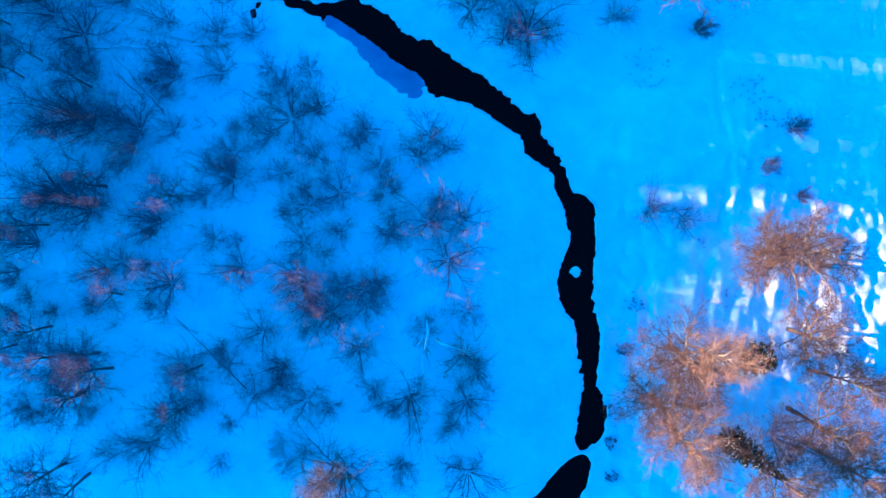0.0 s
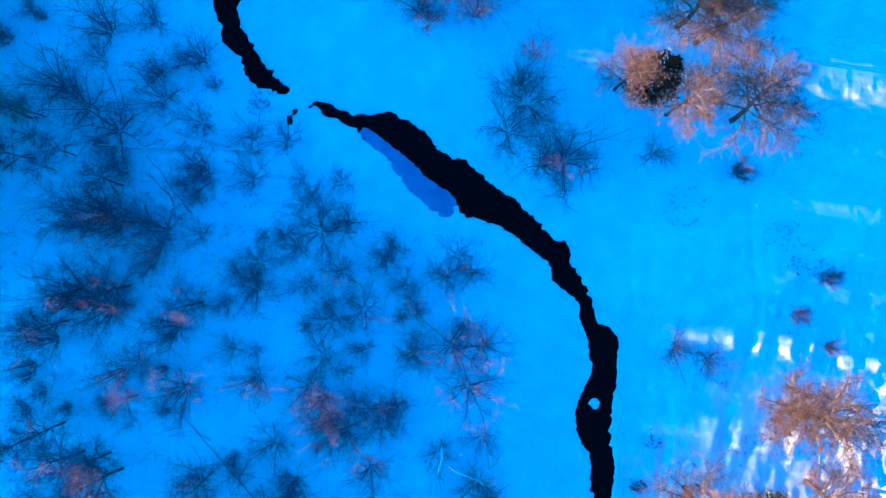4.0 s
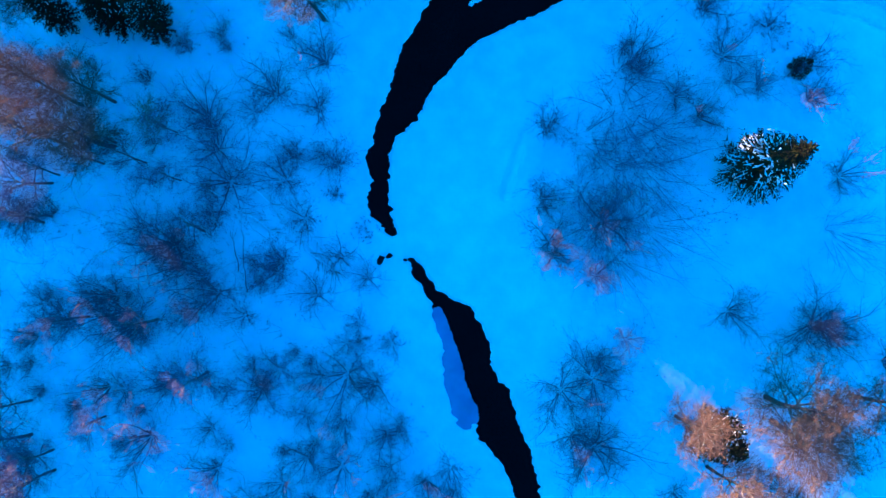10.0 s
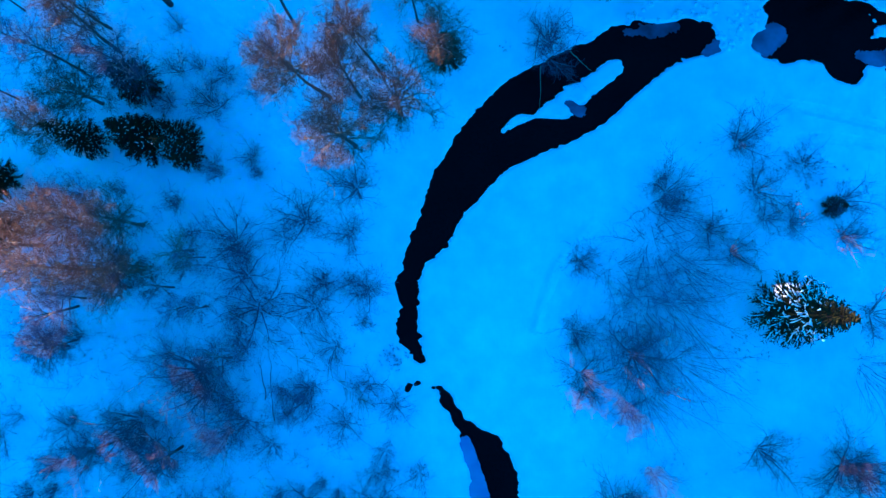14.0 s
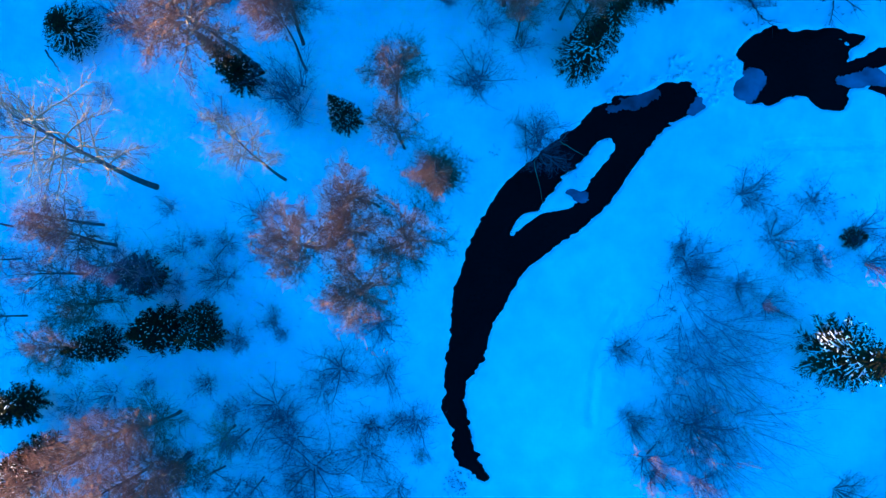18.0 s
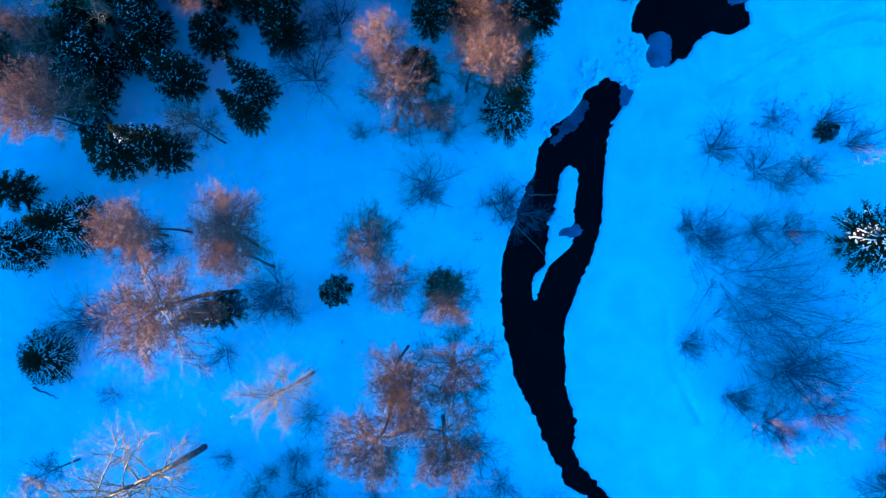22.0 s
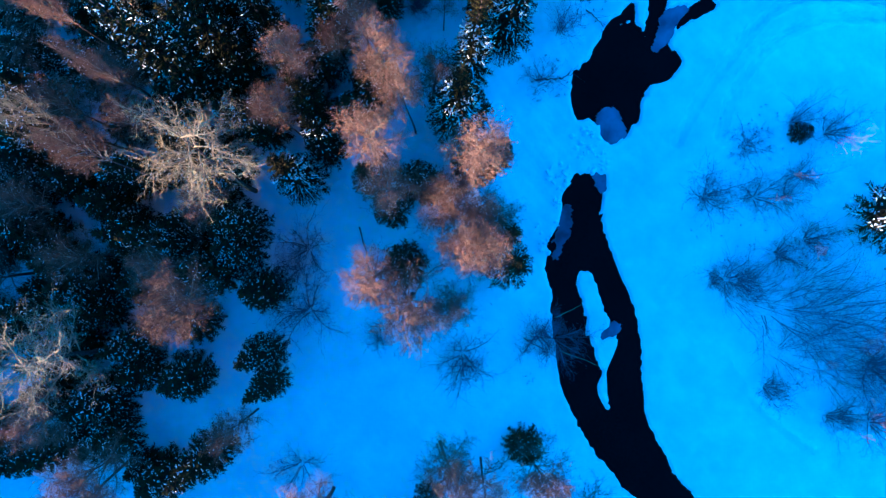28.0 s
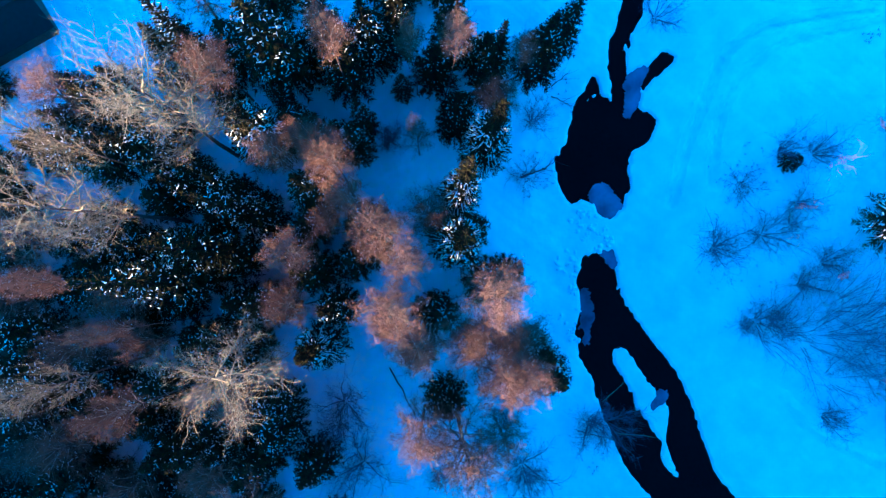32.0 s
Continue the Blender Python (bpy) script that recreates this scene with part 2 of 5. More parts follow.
FOOTPATH = [(21.6, 17.34, 0.18), (22.25, 11.01, 0.18), (23.08, 6.49, 0.18), (21.87, 0.6, 0.23), (20.88, -2.57, 0.23), (21.17, -7.09, 0.23)]
FOOTPATH_WEST = [(12.61, 11.88, 0.14), (13.3, 6.46, 0.14), (16.26, 1.04, 0.14), (16.73, -5.29, 0.14), (15.84, -11.63, 0.14)]
EAST_TRAIL = [(-6.23, 55.06, 0.13), (-2.11, 57.19, 0.14), (2, 58.7, 0.14), (6.58, 59.71, 0.14), (10.69, 57.88, 0.14), (15.96, 53.42, 0.14)]
EAST_TRAIL_OUTER = [(-3.12, 53.61, 0.13), (-0.69, 55.62, 0.14), (3.21, 57.36, 0.14), (6.77, 57.47, 0.14), (10.57, 55.97, 0.14), (15.88, 52.14, 0.14)]
EAST_TRAIL_INNER = [(-11.93, 38.76, 0.13), (-12.17, 34.39, 0.13), (-10.56, 29.26, 0.13)]

CHANNELS = [LOWER_POOL, SOUTH_ARM, MIDDLE_ARM, STREAM_HEAD, END_ICE, BEND_ARM, NORTH_POOL, NORTH_POOL_EAST, POOL_HORN, NORTH_ARM, SIDE_POOL, SMALL_HOLE, ICE_SHELF, POOL_ICE, POOL_ICE_NORTH]


def chain_distance(X, Y, chain):
    """Signed distance to a band of changing half width."""
    c = np.array(chain)
    lo, hi, w = c[:, :2].min(axis=0), c[:, :2].max(axis=0), c[:, 2].max()
    box = np.maximum(np.maximum(lo[0] - X, X - hi[0]), np.maximum(lo[1] - Y, Y - hi[1])) - w
    best = np.maximum(box, 12.0)
    near = box < 12.0
    x, y = X[near], Y[near]
    if not x.size:
        return best
    if x.size < 60:
        a, b = c[:-1], c[1:]
        dx, dy = (b - a)[:, 0], (b - a)[:, 1]
        t = np.clip(((x[:, None] - a[:, 0]) * dx + (y[:, None] - a[:, 1]) * dy) / (dx * dx + dy * dy + 1e-9), 0, 1)
        some = (np.hypot(x[:, None] - a[:, 0] - t * dx, y[:, None] - a[:, 1] - t * dy) - (a[:, 2] + t * (b - a)[:, 2])).min(axis=1)
    else:
        some = np.full(x.shape, 1e9)
        for (ax, ay, aw), (bx, by, bw) in zip(chain, chain[1:]):
            dx, dy = bx - ax, by - ay
            t = np.clip(((x - ax) * dx + (y - ay) * dy) / (dx * dx + dy * dy + 1e-9), 0, 1)
            some = np.minimum(some, np.hypot(x - ax - t * dx, y - ay - t * dy) - (aw + t * (bw - aw)))
    best[near] = some
    return best


ROUNDED = {}


def smooth_chain(chain, n=4):
    """The same band with rounded bends."""
    if id(chain) in ROUNDED:
        return ROUNDED[id(chain)]
    p = np.array([chain[0]] + list(chain) + [chain[-1]])
    out = []
    for a, b, c, d in zip(p, p[1:], p[2:], p[3:]):
        for k in range(n):
            t = k / n
            out.append(0.5 * (2 * b + (c - a) * t + (2 * a - 5 * b + 4 * c - d) * t * t + (3 * b - a - 3 * c + d) * t ** 3))
    out.append(p[-1])
    ROUNDED[id(chain)] = [tuple(q) for q in out]
    return ROUNDED[id(chain)]


rough_rng = np.random.RandomState(7)
WAVES = [(rough_rng.uniform(0, 6.28), f * rough_rng.uniform(0.7, 1.3), rough_rng.uniform(0, 6.28), a)
         for f, a in ((0.7, 0.13), (0.9, 0.13), (1.5, 0.12), (2.1, 0.10), (3.1, 0.08), (4.4, 0.06), (6.7, 0.04), (8.0, 0.04), (11.0, 0.03), (13.0, 0.03)) for _ in range(2)]


SCALLOPS = [(rough_rng.uniform(0, 6.28), f * rough_rng.uniform(0.85, 1.15), rough_rng.uniform(0, 6.28), a)
            for f, a in ((2.3, 0.10), (3.4, 0.10), (5.2, 0.10), (7.4, 0.10), (10.0, 0.08), (13.5, 0.05)) for _ in range(2)]


def ragged(X, Y):
    """The raggedness of the ice edge."""
    return sum(a * np.sin(f * (X * math.cos(w) + Y * math.sin(w)) + 0.8 * np.sin(1.1 * Y + p) + p) for w, f, p, a in SCALLOPS) + sum(a * np.sin(f * (X * math.cos(w) + Y * math.sin(w)) + 1.3 * np.sin(0.6 * X + p) + p) for w, f, p, a in WAVES)


def waves(X, Y, seed, length, count=7):
    """Smooth rolling relief between -1 and 1."""
    r = np.random.RandomState(seed)
    z = np.zeros(X.shape)
    for _ in range(count):
        w, f, p = r.uniform(0, 6.28), 2 * math.pi / length * r.uniform(0.6, 1.7), r.uniform(0, 6.28)
        z += np.sin(f * (X * math.cos(w) + Y * math.sin(w)) + p)
    return z / count


def water_distance(X, Y):
    d = np.full(X.shape, 1e9)
    for chain in CHANNELS:
        d = np.minimum(d, chain_distance(X, Y, smooth_chain(chain)))
    for land in (ISLAND, SNOW_BRIDGE, SNOW_BRIDGE_SOUTH, POOL_ISLET):
        d = np.maximum(d, -chain_distance(X, Y, smooth_chain(land)))
    for thaw in (ISLAND_ICE, POOL_ICE):
        d = np.minimum(d, chain_distance(X, Y, smooth_chain(thaw)))
    d = np.maximum(d, -(np.hypot(X - 10.9, Y + 1.9) - 0.42))
    return d + 0.42 * ragged(X, Y) * (0.7 + 0.8 * waves(X, Y, 21, 6.0)) * np.clip(1.5 - np.abs(d) * 0.3, 0, 1)


def bank_height(X, Y, d):
    """Snow above the water: level by the stream, up to the meadow away from it."""
    k = np.clip((d - 0.6) / 8.0, 0, 1)
    z = 0.12 + 1.35 * k * k * (3 - 2 * k) + np.clip((-X - 36) / 60, 0, 0.6)
    z += k * (0.16 * waves(X, Y, 3, 11) + 0.07 * waves(X, Y, 4, 3.2)) + 0.04 * waves(X, Y, 5, 1.6) * np.clip(d, 0, 1)
    meadow = np.clip((X - 11) / 3, 0, 1) * np.clip((14 - Y) / 6, 0, 1) * np.clip((60 - X) / 10, 0, 1)
    z += meadow * (0.36 * waves(X, Y, 12, 2.8, 12) + 0.22 * waves(X, Y, 13, 1.5, 12))
    z += 0.05 * waves(X, Y, 14, 0.9, 9) * np.clip(d, 0, 1)
    for path, depth in ((FOOTPATH, 0.20), (FOOTPATH_WEST, 0.12), (EAST_TRAIL, 0.6), (EAST_TRAIL_OUTER, 0.5), (EAST_TRAIL_INNER, 0.3)):
        q = np.clip(1.3 - np.abs(chain_distance(X, Y, smooth_chain(path)) + 0.1) / 0.32, 0, 1)
        z = np.maximum(z - depth * q * (0.8 + 0.3 * waves(X, Y, 6, 0.9, 4)), 0.06)
    return z


def shade_ridge(X, Y):
    """A low hill to the west, beyond the wood: unseen, added to block the low sun."""
    k = np.clip((-X - 82) / 30, 0, 1)
    # heights along Y set how far up the shade reaches
    return k * k * (3 - 2 * k) * np.interp(Y, (-60, -4, 3, 17, 20, 24, 28, 31, 40, 44, 88, 94, 112, 125), (14, 14, 9.8, 9.6, 12.4, 13.4, 13.4, 12.9, 12.9, 15.0, 15.5, 12.5, 12.5, 14))


def ground_at(x, y):
    X, Y = np.array([float(x)]), np.array([float(y)])
    d = water_distance(X, Y)
    return float(bank_height(X, Y, d)[0]) if d[0] > 0 else -0.1


# ---- ground, water and ice ----
def axis(lo, hi, step):
    inner = np.arange(lo, hi + step / 2, step)
    grow = np.cumsum(step * 1.35 ** np.arange(1, 26))
    return np.concatenate((lo - grow[::-1], inner, hi + grow))


def build_ground():
    xs, ys = axis(-58, 36, 0.19), axis(-26, 90, 0.19)
    X, Y = np.meshgrid(xs, ys)
    d = water_distance(X, Y)
    # the snow edge falls steeply to the bed, through the water line at nought
    Z = np.where(d > 0.10, bank_height(X, Y, d), np.maximum(-0.12 + 2.4 * d, -0.6))
    Z += shade_ridge(X, Y)
    far = np.clip((np.hypot(X + 12, Y - 33) - 150) / 900, 0, 1)
    Z += far * 12 * (0.5 + 0.5 * waves(X, Y, 9, 700))
    me = bpy.data.meshes.new("ground")
    nx, ny = len(xs), len(ys)
    i = np.arange(nx * ny).reshape(ny, nx)
    quads = np.stack((i[:-1, :-1], i[:-1, 1:], i[1:, 1:], i[1:, :-1]), -1).reshape(-1, 4)
    me.vertices.add(nx * ny)
    me.vertices.foreach_set("co", np.stack((X, Y, Z), -1).astype(np.float32).ravel())
    me.loops.add(quads.size)
    me.loops.foreach_set("vertex_index", quads.astype(np.int32).ravel())
    me.polygons.add(len(quads))
    me.polygons.foreach_set("loop_start", np.arange(0, quads.size, 4, dtype=np.int32))
    wet = (Z.ravel()[quads].max(axis=1) < -0.3)
    me.materials.append(SNOW), me.materials.append(BED)
    me.polygons.foreach_set("material_index", wet.astype(np.int32))
    me.update(calc_edges=True)
    me.shade_smooth()
    return tagged(new("ground", me), "snow-covered meadow and stream banks in blue shade", "snow", kind="structure")


build_ground()


def sheet(name, chain, z, mat, thick, label, category, kind="structure", edge=0.5, step=0.3, spread=0.12):
    """A level sheet over a band, cut ragged, with a rim that goes down."""
    c = np.array(smooth_chain(chain))
    w = c[:, 2].max() + 1
    xs, ys = np.arange(c[:, 0].min() - w, c[:, 0].max() + w, step), np.arange(c[:, 1].min() - w, c[:, 1].max() + w, step)
    X, Y = np.meshgrid(xs, ys)
    f = lambda x, y: chain_distance(x, y, [tuple(q) for q in c]) + edge * ragged(x, y) - spread
    d = f(X, Y)
    gx, gy = (f(X + 0.05, Y) - d) / 0.05, (f(X, Y + 0.05) - d) / 0.05
    near = np.abs(d) < step * 0.6
    X, Y = X - np.where(near, np.clip(d * gx, -step * 0.45, step * 0.45), 0), Y - np.where(near, np.clip(d * gy, -step * 0.45, step * 0.45), 0)
    keep = d < step * 0.6
    bm = bmesh.new()
    vs = {}
    for j in range(len(ys)):
        for i in range(len(xs)):
            if keep[j, i]:
                vs[j, i] = bm.verts.new((X[j, i], Y[j, i], z))
    for j, i in vs:
        q = [(j, i), (j, i + 1), (j + 1, i + 1), (j + 1, i)]
        if all(k in vs for k in q):
            bm.faces.new([vs[k] for k in q])
    bmesh.ops.delete(bm, geom=[v for v in bm.verts if not v.link_faces], context="VERTS")
    rim = [ed for ed in bm.edges if ed.is_boundary]
    made = bmesh.ops.extrude_edge_only(bm, edges=rim)["geom"]
    for v in made:
        if isinstance(v, bmesh.types.BMVert):
            v.co.z -= thick
    me = bpy.data.meshes.new(name)
    bm.to_mesh(me), bm.free()
    me.materials.append(mat)
    return tagged(new(name, me), label, category, kind=kind)


def build_water():
    bm = bmesh.new()
    bmesh.ops.create_grid(bm, x_segments=60, y_segments=80, size=0.5)
    for v in bm.verts:
        v.co = Vector((v.co.x * 44 - 4, v.co.y * 112 + 26, -0.12))
    me = bpy.data.meshes.new("water")
    bm.to_mesh(me), bm.free()
    me.materials.append(WATER)
    return tagged(new("water", me), "black open water of a narrow winter stream", "water", kind="structure")


build_water()
sheet("ice_shelf", ICE_SHELF, -0.02, ICE, 0.08, "thin grey-blue ice shelf along the black water", "ice", kind="thing", edge=0.12, step=0.16)
sheet("ice_shelf", LOW_ICE, -0.02, DARK_ICE, 0.08, "thin blue-grey ice at the edge of the black water", "ice", kind="thing", edge=0.5, step=0.2)
sheet("pool_ice", ISLAND_ICE, -0.03, THIN_ICE, 0.08, "small patch of thin ice in the snowy islet", "ice", kind="thing", edge=0.3, step=0.15)
sheet("pool_ice", END_ICE, -0.03, THIN_ICE, 0.08, "thin blue ice at the narrow end of the stream", "ice", kind="thing", edge=0.3, step=0.15)
sheet("pool_ice", POOL_ICE, -0.03, THIN_ICE, 0.08, "thin grey ice at the end of the pool", "ice", kind="thing", edge=0.3, step=0.15)
sheet("pool_ice", POOL_ICE_NORTH, -0.03, THIN_ICE, 0.08, "thin grey ice between two pools", "ice", kind="thing", edge=0.3, step=0.15)


# ---- trees ----
def make_birch(seed, h=12.0, r=3.0, limbs=18, per=16, twigs=10, twig=TWIG, bark=BARK, girth=0.17, base=0.34, fine=0.0075):
    """Bare tree: trunk, rising limbs that fill a rounded uneven crown, pale branches and a haze of fine twigs."""
    rng = random.Random(seed)
    top = new("birch")
    s = Soup()
    trunk = bent(rng, (0, 0, -0.3), (rng.uniform(-0.06, 0.06), rng.uniform(-0.06, 0.06), 1), h * 0.93 + 0.3, 9, 0.05, 0.05)
    s.tube(trunk, [girth * (1 - i / 9.6) for i in range(10)], 7)
    child("trunk", s.mesh("trunk", bark), top)
    crown = Soup()
    lobes = [rng.uniform(0.72, 1.12) for _ in range(6)]
    low = base * h
    for i in range(limbs):
        k = (i + 0.5) / limbs
        w = i * 2.4 + rng.uniform(-0.4, 0.4)
        f = 9 * (base + (0.80 - base) * k)
        a = trunk[int(f)].lerp(trunk[min(int(f) + 1, 9)], f % 1)
        reach = r * lobes[int(w / 1.047) % 6] * rng.uniform(0.8, 1.0)
        out = (1 - k * k) ** 0.5 if k > 0.25 else 0.97
        tip = Vector((a.x + math.cos(w) * reach * out, a.y + math.sin(w) * reach * out, a.z + (h - low) * (0.22 + 0.14 * k)))
        bow = a.lerp(tip, 0.5) + Vector((0, 0, 0.10 * (h - low) * rng.uniform(0.2, 1.0))) + Vector((rng.uniform(-0.2, 0.2), rng.uniform(-0.2, 0.2), 0))
        limb = [a * (1 - t) ** 2 + bow * 2 * t * (1 - t) + tip * t * t for t in (j / 6 for j in range(7))]
        limb = [q + Vector((rng.uniform(-1, 1), rng.uniform(-1, 1), rng.uniform(-1, 1))) * (0.07 if j else 0) for j, q in enumerate(limb)]
        length = (tip - a).length
        s = Soup()
        s.tube(limb, [girth * 0.34 * (1 - j / 6.6) * (1.1 - 0.4 * k) + 0.009 for j in range(7)], 5)
        child("limb", s.mesh("limb", BIRCH_BARK if rng.random() < 0.9 else bark), top)
        for j in range(per):
            m = 1.2 + 4.75 * (j + rng.random()) / per
            b = limb[int(m)].lerp(limb[min(int(m) + 1, 6)], m % 1)
            along = limb[min(int(m) + 1, 6)] - limb[int(m)]
            branch = bent(rng, b, fork(rng, along, 0.85), (0.26 * length + 0.4) * rng.uniform(0.5, 1.15), 3, 0.2, 0.05)
            crown.tube(branch, [0.018, 0.013, 0.009, 0], 3)
            for g in range(5):
                m2 = 0.5 + 2.49 * (g + rng.random()) / 5
                c = branch[int(m2)].lerp(branch[int(m2) + 1], m2 % 1)
                spray = bent(rng, c, fork(rng, branch[int(m2) + 1] - branch[int(m2)], 0.8), rng.uniform(0.4, 1.0), 2, 0.25, 0.04)
                crown.blade(c, spray[2], fine * 1.3, rng)
                for q in range(twigs):
                    m3 = 1.99 * (q + rng.random()) / twigs
                    u = spray[int(m3)].lerp(spray[int(m3) + 1], m3 % 1)
                    crown.blade(u, u + fork(rng, spray[2] - spray[0], 0.9) * rng.uniform(0.15, 0.45), fine, rng)
    child("crown", crown.mesh("crown", twig), top)
    return top


def make_pale(seed, h=16.0, r=4.5, limbs=24):
    """Large leafless tree with pale crooked limbs."""
    rng = random.Random(seed)
    top = new("pale_tree")
    s = Soup()
    trunk = bent(rng, (0, 0, -0.3), (0.05, 0.03, 1), h * 0.9 + 0.3, 9, 0.08, 0.04)
    s.tube(trunk, [0.30 * (1 - i / 10) for i in range(10)], 8)
    child("trunk", s.mesh("trunk", BARK), top)
    for i in range(limbs):
        k = 0.42 + 0.55 * (i + rng.random()) / limbs
        f = k * 9
        a = trunk[int(f)].lerp(trunk[min(int(f) + 1, 9)], f % 1)
        w = i * 2.4 + rng.uniform(-0.5, 0.5)
        length = r * rng.uniform(0.75, 1.15)
        limb = bent(rng, a, (math.cos(w), math.sin(w), rng.uniform(0.15, 0.8)), length, 8, 0.22, 0.02)
        s = Soup()
        s.tube(limb, [0.055 * (1 - j / 8.6) + 0.012 for j in range(9)], 5)
        arm = child("limb", s.mesh("limb", PALE_WOOD), top)
        crown = Soup()
        for j in range(12):
            m = 1.5 + 6.4 * (j + rng.random()) / 12
            b = limb[int(m)].lerp(limb[min(int(m) + 1, 8)], m % 1)
            along = limb[min(int(m) + 1, 8)] - limb[int(m)]
            branch = bent(rng, b, fork(rng, along, 0.8), length * rng.uniform(0.25, 0.55), 5, 0.3, 0.03)
            crown.tube(branch, [0.030, 0.025, 0.020, 0.016, 0.011, 0.005], 3)
            for q in range(10):
                m2 = 4.99 * (q + rng.random()) / 10
                c = branch[int(m2)].lerp(branch[int(m2) + 1], m2 % 1)
                d = fork(rng, branch[int(m2) + 1] - branch[int(m2)], 0.8)
                mid = c + d * rng.uniform(0.2, 0.4)
                crown.tube([c, mid], [0.010, 0.006], 3)
                for _ in range(3):
                    crown.blade(mid, mid + fork(rng, d, 0.6) * rng.uniform(0.2, 0.6), 0.0065, rng)
        child("spray", crown.mesh("spray", PALE_WOOD), arm)
    return top


def make_spruce(seed, h=12.0, r=2.4, frost=1.0):
    """Spruce: trunk, drooping whorls of needled sprays, rime and snow on their ends."""
    rng = random.Random(seed)
    top = new("spruce")
    s = Soup()
    s.tube([(0, 0, -0.3), (0.02, 0, h * 0.5), (0, 0.02, h * 0.98)], [0.17, 0.11, 0.01], 7)
    child("trunk", s.mesh("trunk", BARK), top)
    crown, rime = Soup(), Soup()
    z, tier = h * 0.10, 0
    while z < h * 0.985:
        k = z / h
        reach = r * (1 - k) ** 0.8 * (1.0 if k > 0.16 else 0.85) + 0.12
        n = max(5, int(13 - 7 * k))
        for i in range(n):
            w = 2 * math.pi * (i + 0.37 * tier) / n + rng.uniform(-0.25, 0.25)
            length = reach * rng.uniform(0.82, 1.06)
            way = Vector((math.cos(w), math.sin(w), 0.05 + 0.55 * k * k))
            b = bent(rng, (0, 0, z + rng.uniform(-0.12, 0.12)), way, length, 5, 0.06, -0.07 + 0.10 * k)
            crown.tube([b[0], b[2], b[5]], [0.05, 0.06, 0], 3)
            side = Vector((-math.sin(w), math.cos(w), 0))
            m = max(4, int(length * 8))
            for q in range(m):
                f = 4.9 * (q + 0.5 + rng.uniform(-0.3, 0.3)) / m
                c = b[int(f)].lerp(b[int(f) + 1], f % 1)
                for sg in (-1, 1):
                    d = (side * sg * 0.8 + (b[5] - b[0]).normalized() * 0.75 + Vector((0, 0, rng.uniform(-0.35, 0.0)))).normalized()
                    e = c + d * length * rng.uniform(0.18, 0.34) * (1.2 - 0.13 * f)
                    crown.blade(c, e, 0.055, rng)
                    if f > 1.6 and k < (0.68 if frost > 3 else 0.86) and rng.random() < (0.075 if frost > 3 else 0.085) * frost:
                        u = Vector((rng.uniform(-1, 1), rng.uniform(-1, 1), 0.15))
                        a = c.lerp(e, rng.uniform(0.45, 1.0)) + Vector((0, 0, 0.05))
                        rime.tube([a - u * 0.08, a + u * rng.uniform(0.06, 0.16)], [rng.uniform(0.028, 0.058) * (1.3 if frost > 3 else 1.0), 0.013], 3)
            if frost > 3 and k < 0.64 and rng.random() < 0.6:
                f = rng.uniform(2.6, 3.6)
                c = b[int(f)].lerp(b[int(f) + 1], f % 1) + Vector((0, 0, 0.07))
                rime.tube([c, b[4] + Vector((0.03, 0, 0.08)), b[5] + Vector((0, 0, 0.04))], [0.02, 0.042, 0.015], 4)
        z += (0.34 + 0.20 * (1 - k)) * h / 12
        tier += 1
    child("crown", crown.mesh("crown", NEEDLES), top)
    tagged(child("rime", rime.mesh("rime", FROST), top, "white rime and snow on the branch ends"), kind="stuff")
    return top


def make_shrub(seed, h=3.5, r=1.9, stems=11, twigs=5, twig=SHRUB_TWIG, lean=(0, 0), curve=0.04, root=0.12, thick=1.0):
    """Many-stemmed bare bush."""
    rng = random.Random(seed)
    top = new("shrub")
    fine = Soup()
    for i in range(stems):
        w = i * 2.4 + rng.uniform(-0.4, 0.4)
        out = rng.uniform(0.25, 1.0)
        way = Vector((math.cos(w) * out * r + lean[0], math.sin(w) * out * r + lean[1], h * rng.uniform(0.7, 1.0)))
        length = way.length * rng.uniform(0.8, 1.05)
        stem = bent(rng, (math.cos(w) * root * out - lean[0] * 0.5, math.sin(w) * root * out - lean[1] * 0.5, -0.15), way, length, 6, 0.10, curve)
        s = Soup()
        s.tube(stem, [(0.028 * (1 - j / 6.6) + 0.006) * thick for j in range(7)], 4)
        child("stem", s.mesh("stem", twig), top)
        for j in range(11):
            m = 1.2 + 4.7 * (j + rng.random()) / 11
            b = stem[int(m)].lerp(stem[min(int(m) + 1, 6)], m % 1)
            branch = bent(rng, b, fork(rng, stem[min(int(m) + 1, 6)] - stem[int(m)], 0.62), length * rng.uniform(0.18, 0.42), 3, 0.2, 0.03)
            fine.tube(branch, [0.012 * thick, 0.009 * thick, 0.006 * thick, 0], 3)
            for g in range(4):
                m2 = 0.4 + 2.59 * (g + rng.random()) / 4
                c = branch[int(m2)].lerp(branch[int(m2) + 1], m2 % 1)
                spray = c + fork(rng, branch[int(m2) + 1] - branch[int(m2)], 0.65) * rng.uniform(0.3, 0.8) * length * 0.25
                fine.blade(c, spray, 0.0065 * thick, rng)
                for q in range(twigs):
                    u = c.lerp(spray, 0.15 + 0.8 * (q + rng.random()) / twigs)
                    fine.blade(u, u + fork(rng, spray - c, 0.75) * rng.uniform(0.12, 0.42), 0.0045, rng)
    child("crown", fine.mesh("crown", twig), top)
    return top


placing = random.Random(11)
KINDS = {}


def kind_of(name, makers):
    KINDS[name] = [m() for m in makers]
    for k, ob in enumerate(KINDS[name]):
        ob["used"] = 0


